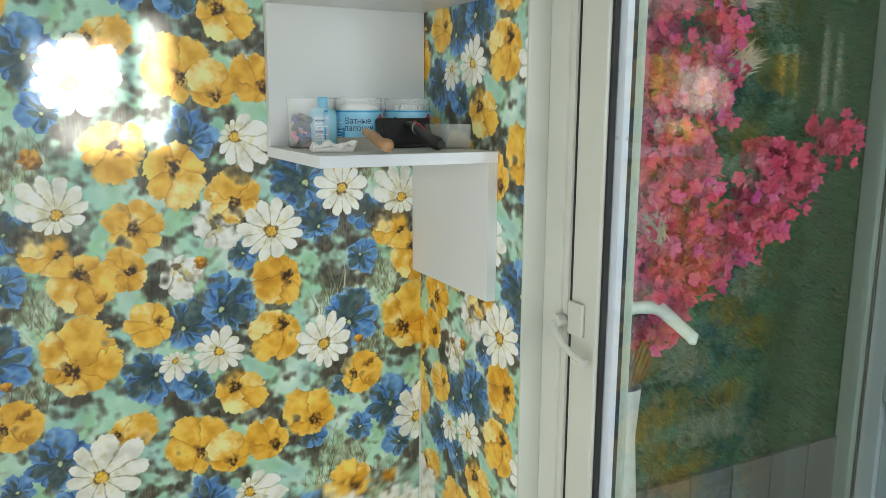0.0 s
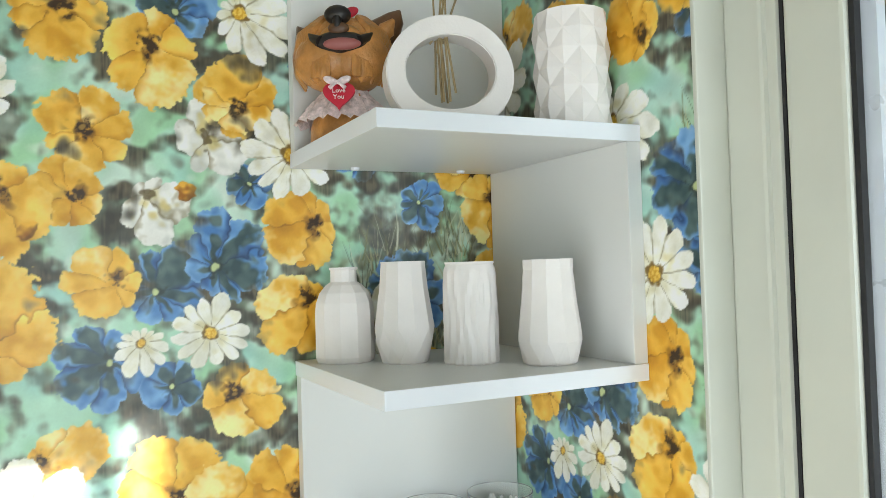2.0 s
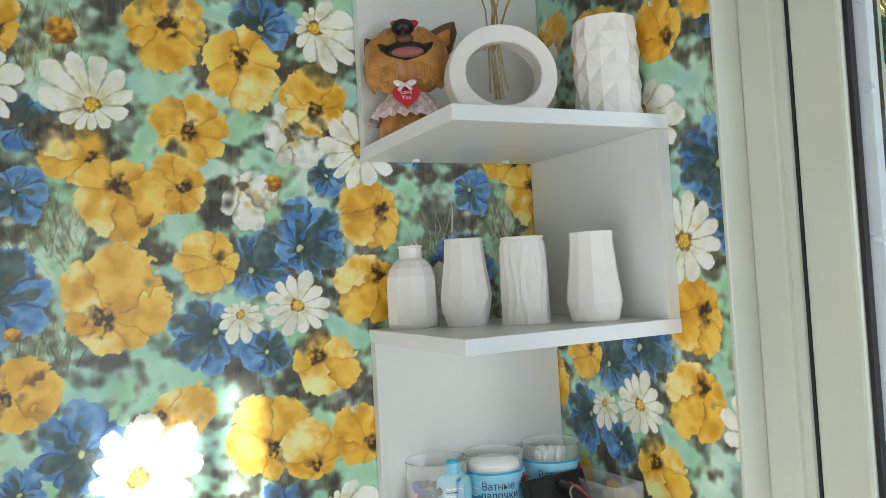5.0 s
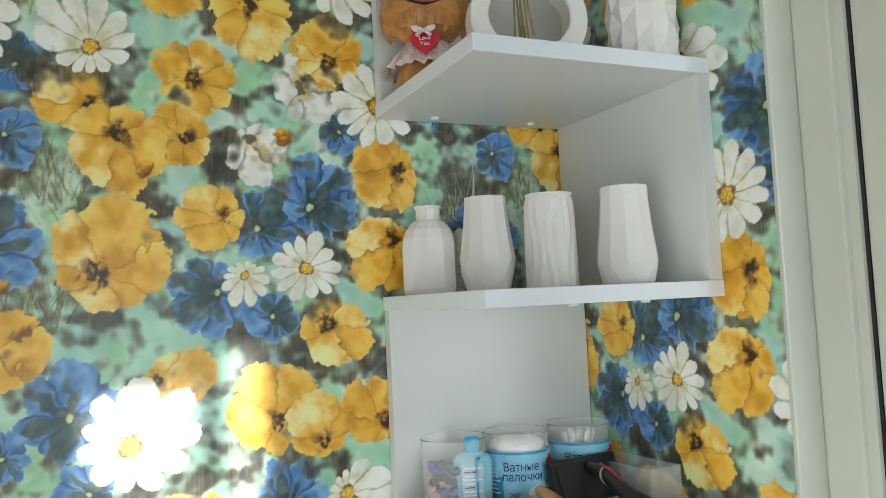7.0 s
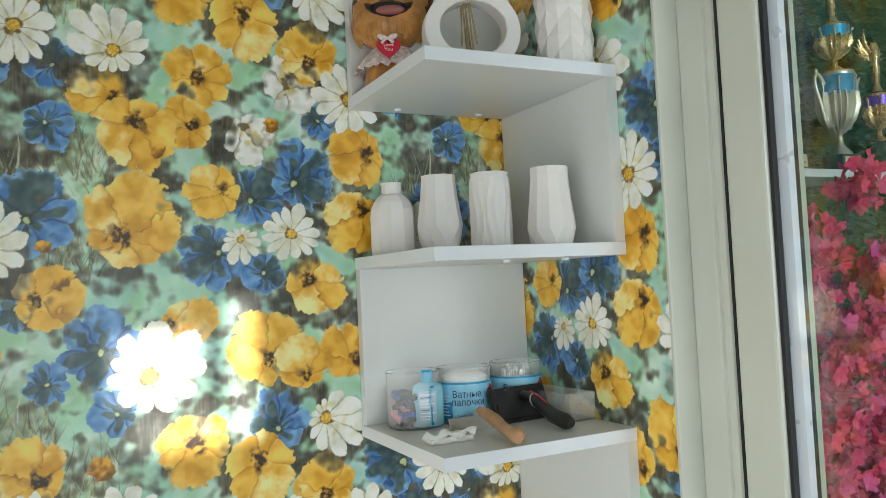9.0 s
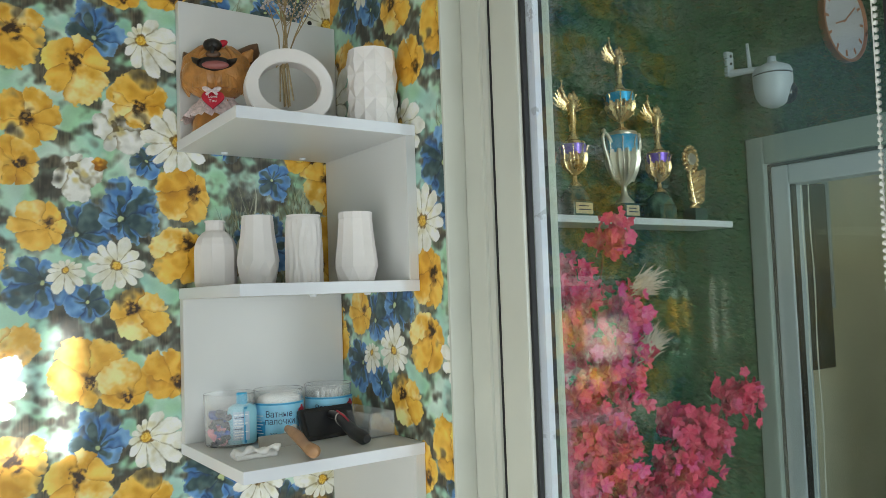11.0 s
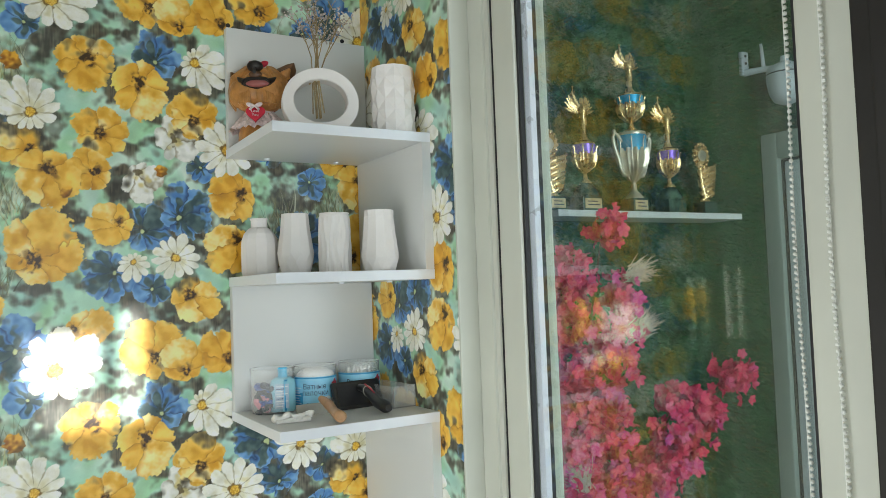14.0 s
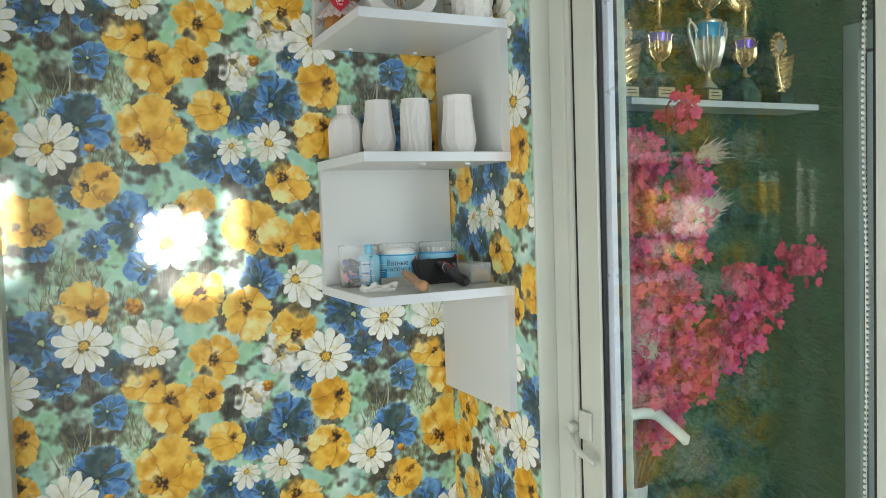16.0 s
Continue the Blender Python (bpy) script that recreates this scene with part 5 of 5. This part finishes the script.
def swab_tub(at, face, contents, half=1.35):
    """A clear tub with a blue paper label; face: the angle of the label's middle."""
    t = thing("swab_tub", "clear plastic tub of cotton swabs with a blue label" if contents else "clear plastic swab tub holding dark hair ties", "tub", "swab tubs", at=at)
    bm = bmesh.new()
    lathe(bm, [(0.033, 0), (0.0345, 0.002), (0.0363, 0.0715), (0.0370, 0.073), (0.0363, 0.074), (0.0354, 0.0725), (0.0338, 0.003), (0.0325, 0.002)], 40)
    sh = part("shell", bm, M_CLEAR, t, smooth=40)
    sh.visible_shadow = False
    bm = bmesh.new()
    arc_patch(bm, 0.0374, face - half, face + half, 0.004, 0.056)
    lab = part("label", bm, M_LABEL, t, "pale blue printed paper label", smooth=True)
    bm = bmesh.new()
    arc_patch(bm, 0.0376, face - half + 0.01, face - 0.66, 0.005, 0.030, 10)
    arc_patch(bm, 0.0376, face - half + 0.01, face + half - 0.01, 0.0530, 0.0555, 24)
    part("blue_field", bm, M_LABELDARK, lab, smooth=True)
    for k in range(7):
        bm = bmesh.new()
        arc_patch(bm, 0.0378, face - half + 0.12, face - 0.75 - 0.06 * (k % 3), 0.012 + 0.0042 * k, 0.0133 + 0.0042 * k, 5)
        part("print_bar", bm, M_WHITEINK, lab)
    on_curve("lettering", "Ватные", 0.0128, M_LABELINK, lab, 0.0377, face - 0.10, 0.036, 0.90)
    on_curve("lettering", "палочки", 0.0128, M_LABELINK, lab, 0.0377, face - 0.06, 0.0255, 0.90)
    on_curve("lettering", "200", 0.0075, M_LABELINK, lab, 0.0377, face - 0.32, 0.008)
    bm = bmesh.new()
    for da, dz, rw, rh in ((0.98, 0.0425, 0.0092, 0.0046), (0.98, 0.0472, 0.0035, 0.0035)):
        c = bm.verts.new((0.0379 * math.cos(face + da), 0.0379 * math.sin(face + da), dz))
        rg = [bm.verts.new((0.0379 * math.cos(face + da + rw / 0.0379 * math.cos(i * 0.3927)), 0.0379 * math.sin(face + da + rw / 0.0379 * math.cos(i * 0.3927)), dz + rh * math.sin(i * 0.3927))) for i in range(16)]
        for i in range(16):
            bm.faces.new((c, rg[i], rg[(i + 1) % 16]))
    part("badge", bm, M_BADGE, lab, "dark red badge", smooth=True)
    bm = bmesh.new()
    for q, (da, dz, r) in enumerate(((0.25, 0.013, 0.007), (0.5, 0.017, 0.008), (0.78, 0.014, 0.007), (0.6, 0.010, 0.007))):
        n = 14
        c = bm.verts.new((0.0379 * math.cos(face + da), 0.0379 * math.sin(face + da), dz))
        rg = [bm.verts.new((0.0379 * math.cos(face + da + r / 0.0379 * math.cos(2 * math.pi * i / n)), 0.0379 * math.sin(face + da + r / 0.0379 * math.cos(2 * math.pi * i / n)), dz + r * 0.8 * math.sin(2 * math.pi * i / n))) for i in range(n)]
        for i in range(n):
            bm.faces.new((c, rg[i], rg[(i + 1) % n]))
    part("cotton_picture", bm, M_WHITEINK, lab)
    for k in range(9):
        bm = bmesh.new()
        arc_patch(bm, 0.0378, face + 1.08 + 0.025 * k, face + 1.090 + 0.025 * k + 0.006 * (k % 2), 0.020, 0.038, 1)
        part("print_bar", bm, M_LABELINK, lab)
    if contents == "cotton":
        bm = bmesh.new()
        lathe(bm, [(0.031, 0.004), (0.0325, 0.055), (0.030, 0.061), (0.018, 0.067), (0.004, 0.066)], 24, shape=lambda a, k: 1 + 0.05 * math.sin(3 * a + k))
        part("cotton_pads", bm, M_COTTON, t, "white cotton heaped in the tub", smooth=60)
    elif contents == "swabs":
        r2 = random.Random(3)
        for i in range(16):
            a, r = r2.uniform(0, 6.28), r2.uniform(0, 0.024)
            bm = bmesh.new()
            x, y = r * math.cos(a), r * math.sin(a)
            tube(bm, [(x, y, 0.004), (x * 1.1 + r2.uniform(-0.004, 0.004), y * 1.1, 0.058)], 0.0012, 6)
            ball(bm, (x * 1.1, y * 1.1, 0.058), (0.0024, 0.0024, 0.006), seg=8)
            part("swab", bm, M_COTTON, t, smooth=50)
    else:
        r2 = random.Random(4)
        for i, m in enumerate((M_TIEDARK, M_TIEPINK, M_TIEBLUE, M_TIEDARK, M_TIEPINK, M_TIEBLUE, M_TIEDARK)):
            bm = bmesh.new()
            c = Vector((r2.uniform(-0.018, -0.006), r2.uniform(-0.012, 0.014), 0.010 + 0.0055 * i))
            q = Euler((r2.uniform(-0.8, 0.8), r2.uniform(-0.8, 0.8), 0)).to_matrix()
            tube(bm, [c + q @ Vector((0.013 * math.cos(a / 4), 0.013 * math.sin(a / 4), 0.002 * math.sin(a * 1.7))) for a in range(26)], [0.0038 + 0.0012 * math.sin(a * 2.1) for a in range(26)], 8)
            part("hair_tie", bm, m, t, smooth=60)
    return t


M_TIEDARK = material("navy_floral_cloth", (0.012, 0.014, 0.03), 0.8, vary=0.9, scale=150)
M_TIEPINK = material("pink_cloth", (0.75, 0.28, 0.36), 0.8, vary=0.3, scale=80)
M_TIEBLUE = material("blue_spotted_cloth", (0.02, 0.08, 0.38), 0.8, vary=0.6, scale=200)
LOOKS = math.atan2(-0.92, -0.32)
swab_tub((0.347, 1.198, LOW), LOOKS + 1.5, "", 0.95)
swab_tub((0.420, 1.190, LOW), LOOKS + 0.05, "cotton")
swab_tub((0.504, 1.192, LOW), LOOKS - 0.05, "swabs")

bt = thing("lotion_bottle", "small pale blue bottle with bright cap, standing in a tub", "bottle", at=(0.358, 1.176, LOW + 0.003))
bt.rotation_euler = (0, 0, radians(-20))
M_BOTTLE = material("pale_blue_bottle", (0.30, 0.62, 0.74), 0.25, vary=0.1, scale=30, bump=0.02)
M_CAP = material("bright_blue_cap", (0.01, 0.42, 0.68), 0.3, vary=0.04, bump=0)
bm = bmesh.new()
rws = [(0.019, 0), (0.0205, 0.002), (0.0208, 0.046), (0.019, 0.052), (0.012, 0.056), (0.0085, 0.057)]
lathe(bm, rws, 28)
bm.transform(Matrix.Diagonal((1.0, 0.62, 1, 1)))
body = part("body", bm, M_BOTTLE, bt, smooth=40)
bm = bmesh.new()
lathe(bm, [(0.0075, 0.056), (0.0078, 0.057), (0.0078, 0.0705), (0.007, 0.072)], 20)
part("cap", bm, M_CAP, bt, "bright blue cap", smooth=40)
bm = bmesh.new()
box(bm, (-0.013, -0.0133, 0.006), (0.010, -0.0128, 0.046))
part("label", bm, material("grey_blue_label", (0.42, 0.55, 0.68), 0.4, vary=0.15, scale=60, bump=0), bt)
for k in range(9):
    boxpart("print_bar", (-0.011, -0.0136, 0.009 + 0.004 * k), (0.004 + 0.004 * ((k * 7) % 3 - 1), -0.0133, 0.0104 + 0.004 * k), M_LABELINK if k % 4 == 3 else M_WHITEINK, bt)

cl = bmesh.new()
r3 = random.Random(9)
for j in range(3):
    n = 22
    top = [(-0.029 + 0.058 * i / (n - 1), (0.010 - 0.009 * j) + 0.003 * math.sin(i * 0.7 + j), 0.004 + 0.003 * j + 0.0022 * math.sin(i * 0.55 + 2 * j)) for i in range(n)]
    tube(cl, top, [0.0038 + 0.0016 * math.sin(i * 0.9 + j) for i in range(n)], 10)
box(cl, (-0.030, -0.013, 0), (0.026, 0.010, 0.007), 0.003)
cloth = part("cotton_wad", cl, M_COTTON, smooth=60)
cloth.matrix_basis = pose(0.340, 1.078, LOW, 0, 0, -4)
tagged(cloth, "crumpled white cotton strip lying on the low board", "cotton")

M_WOOD = material("turned_beech", (0.45, 0.25, 0.125), 0.45, vary=0.18, scale=40, bump=0.06)
M_STEEL = material("dull_steel", (0.36, 0.35, 0.31), 0.5, metal=0.3, vary=0.12, scale=50)
wb = thing("grooming_rake", "grooming rake with a steel plate and a turned wooden handle", "grooming tool", at=(0.395, 1.05, LOW))
bm = bmesh.new()
box(bm, (-0.034, 0.066, 0.0), (0.032, 0.069, 0.034), 0.001)
bm.transform(Matrix.Translation((0, 0, 0.001)) @ Matrix.Rotation(radians(-14), 4, "X"))
part("plate", bm, M_STEEL, wb)
bm = bmesh.new()
tube(bm, [(0.004, 0.060, 0.026), (0.004, 0.045, 0.024), (0.002, 0.020, 0.020), (-0.002, -0.010, 0.014), (-0.006, -0.035, 0.0125), (-0.008, -0.050, 0.012), (-0.009, -0.054, 0.012)], [0.005, 0.0068, 0.0080, 0.0070, 0.0085, 0.009, 0.005], 16)
part("handle", bm, M_WOOD, wb, smooth=50)
M_BLACK = material("black_plastic", (0.014, 0.014, 0.015), 0.35, vary=0.2)
sb = thing("slicker_brush", "black plastic slicker brush leaning on the swab tubs", "brush", at=(0.478, 1.130, LOW))
sb.rotation_euler = (0, 0, radians(6))
bm = bmesh.new()
box(bm, (-0.046, -0.004, 0.0), (0.046, 0.006, 0.048), 0.003)
bm.transform(Matrix.Rotation(radians(-24), 4, "X"))
part("head", bm, M_BLACK, sb)
bm = bmesh.new()
box(bm, (-0.040, -0.0055, 0.005), (0.040, -0.0035, 0.042), 0.001)
bm.transform(Matrix.Rotation(radians(-24), 4, "X"))
part("backing", bm, M_RUBBER, sb)
bm = bmesh.new()
tube(bm, [(0.002, 0.006, 0.034), (0.003, -0.008, 0.033), (0.002, -0.030, 0.026), (-0.001, -0.060, 0.014), (-0.003, -0.086, 0.0105), (-0.004, -0.096, 0.010)], [0.006, 0.0065, 0.008, 0.0095, 0.010, 0.006], 14)
part("handle", bm, M_BLACK, sb, smooth=50)
bm = bmesh.new()
tube(bm, [(0.003, -0.010, 0.0405), (0.002, -0.031, 0.0345), (0.0, -0.046, 0.0285)], [0.0012, 0.0015, 0.001], 6)
part("trim", bm, M_BADGE, sb, "red trim")
bm = bmesh.new()
ringp = [(0.003 + 0.0088 * math.cos(a), -0.020 + 0.003 * math.sin(a), 0.029 + 0.0088 * math.sin(a)) for a in [i * math.pi / 10 for i in range(21)]]
tube(bm, ringp, 0.0011, 6)
part("collar", bm, M_STEEL, sb, smooth=50)
tr = bmesh.new()
for lo, hi in (((-0.022, -0.055, 0), (0.022, 0.055, 0.0015)), ((-0.022, -0.055, 0.0015), (-0.0205, 0.055, 0.036)), ((0.0205, -0.055, 0.0015), (0.022, 0.055, 0.036)), ((-0.0205, -0.055, 0.0015), (0.0205, -0.0535, 0.036)), ((-0.0205, 0.0535, 0.0015), (0.0205, 0.055, 0.036))):
    box(tr, lo, hi)
tray = part("tray", tr, clear("thin_clear_plastic", (0.97, 0.98, 0.97), 0.18, 1.12, 0.16))
tray.matrix_basis = pose(0.532, 1.135, LOW, 0, 0, 4)
tray.visible_shadow = False
tagged(tray, "shallow clear plastic tray standing by the wall", "tray")

# ---- drilled holes and scuffs ----
for x, z in ((0.303, 1.977), (0.520, 1.977)):
    bm = bmesh.new()
    lathe(bm, [(0.004, 0), (0.004, 0.0012), (0.0015, 0.0016)], 12)
    bm.transform(Matrix.Rotation(radians(90), 4, "X"))
    part("screw", bm, M_RUBBER, north, "dark screw head", at=Matrix.Translation((x, NORTH - 0.0008, z)))
boxpart("corner_trim", (EAST - 0.004, NORTH - 0.005, 0.0), (EAST - 0.001, NORTH - 0.001, 0.86), M_LAMINATE, north)
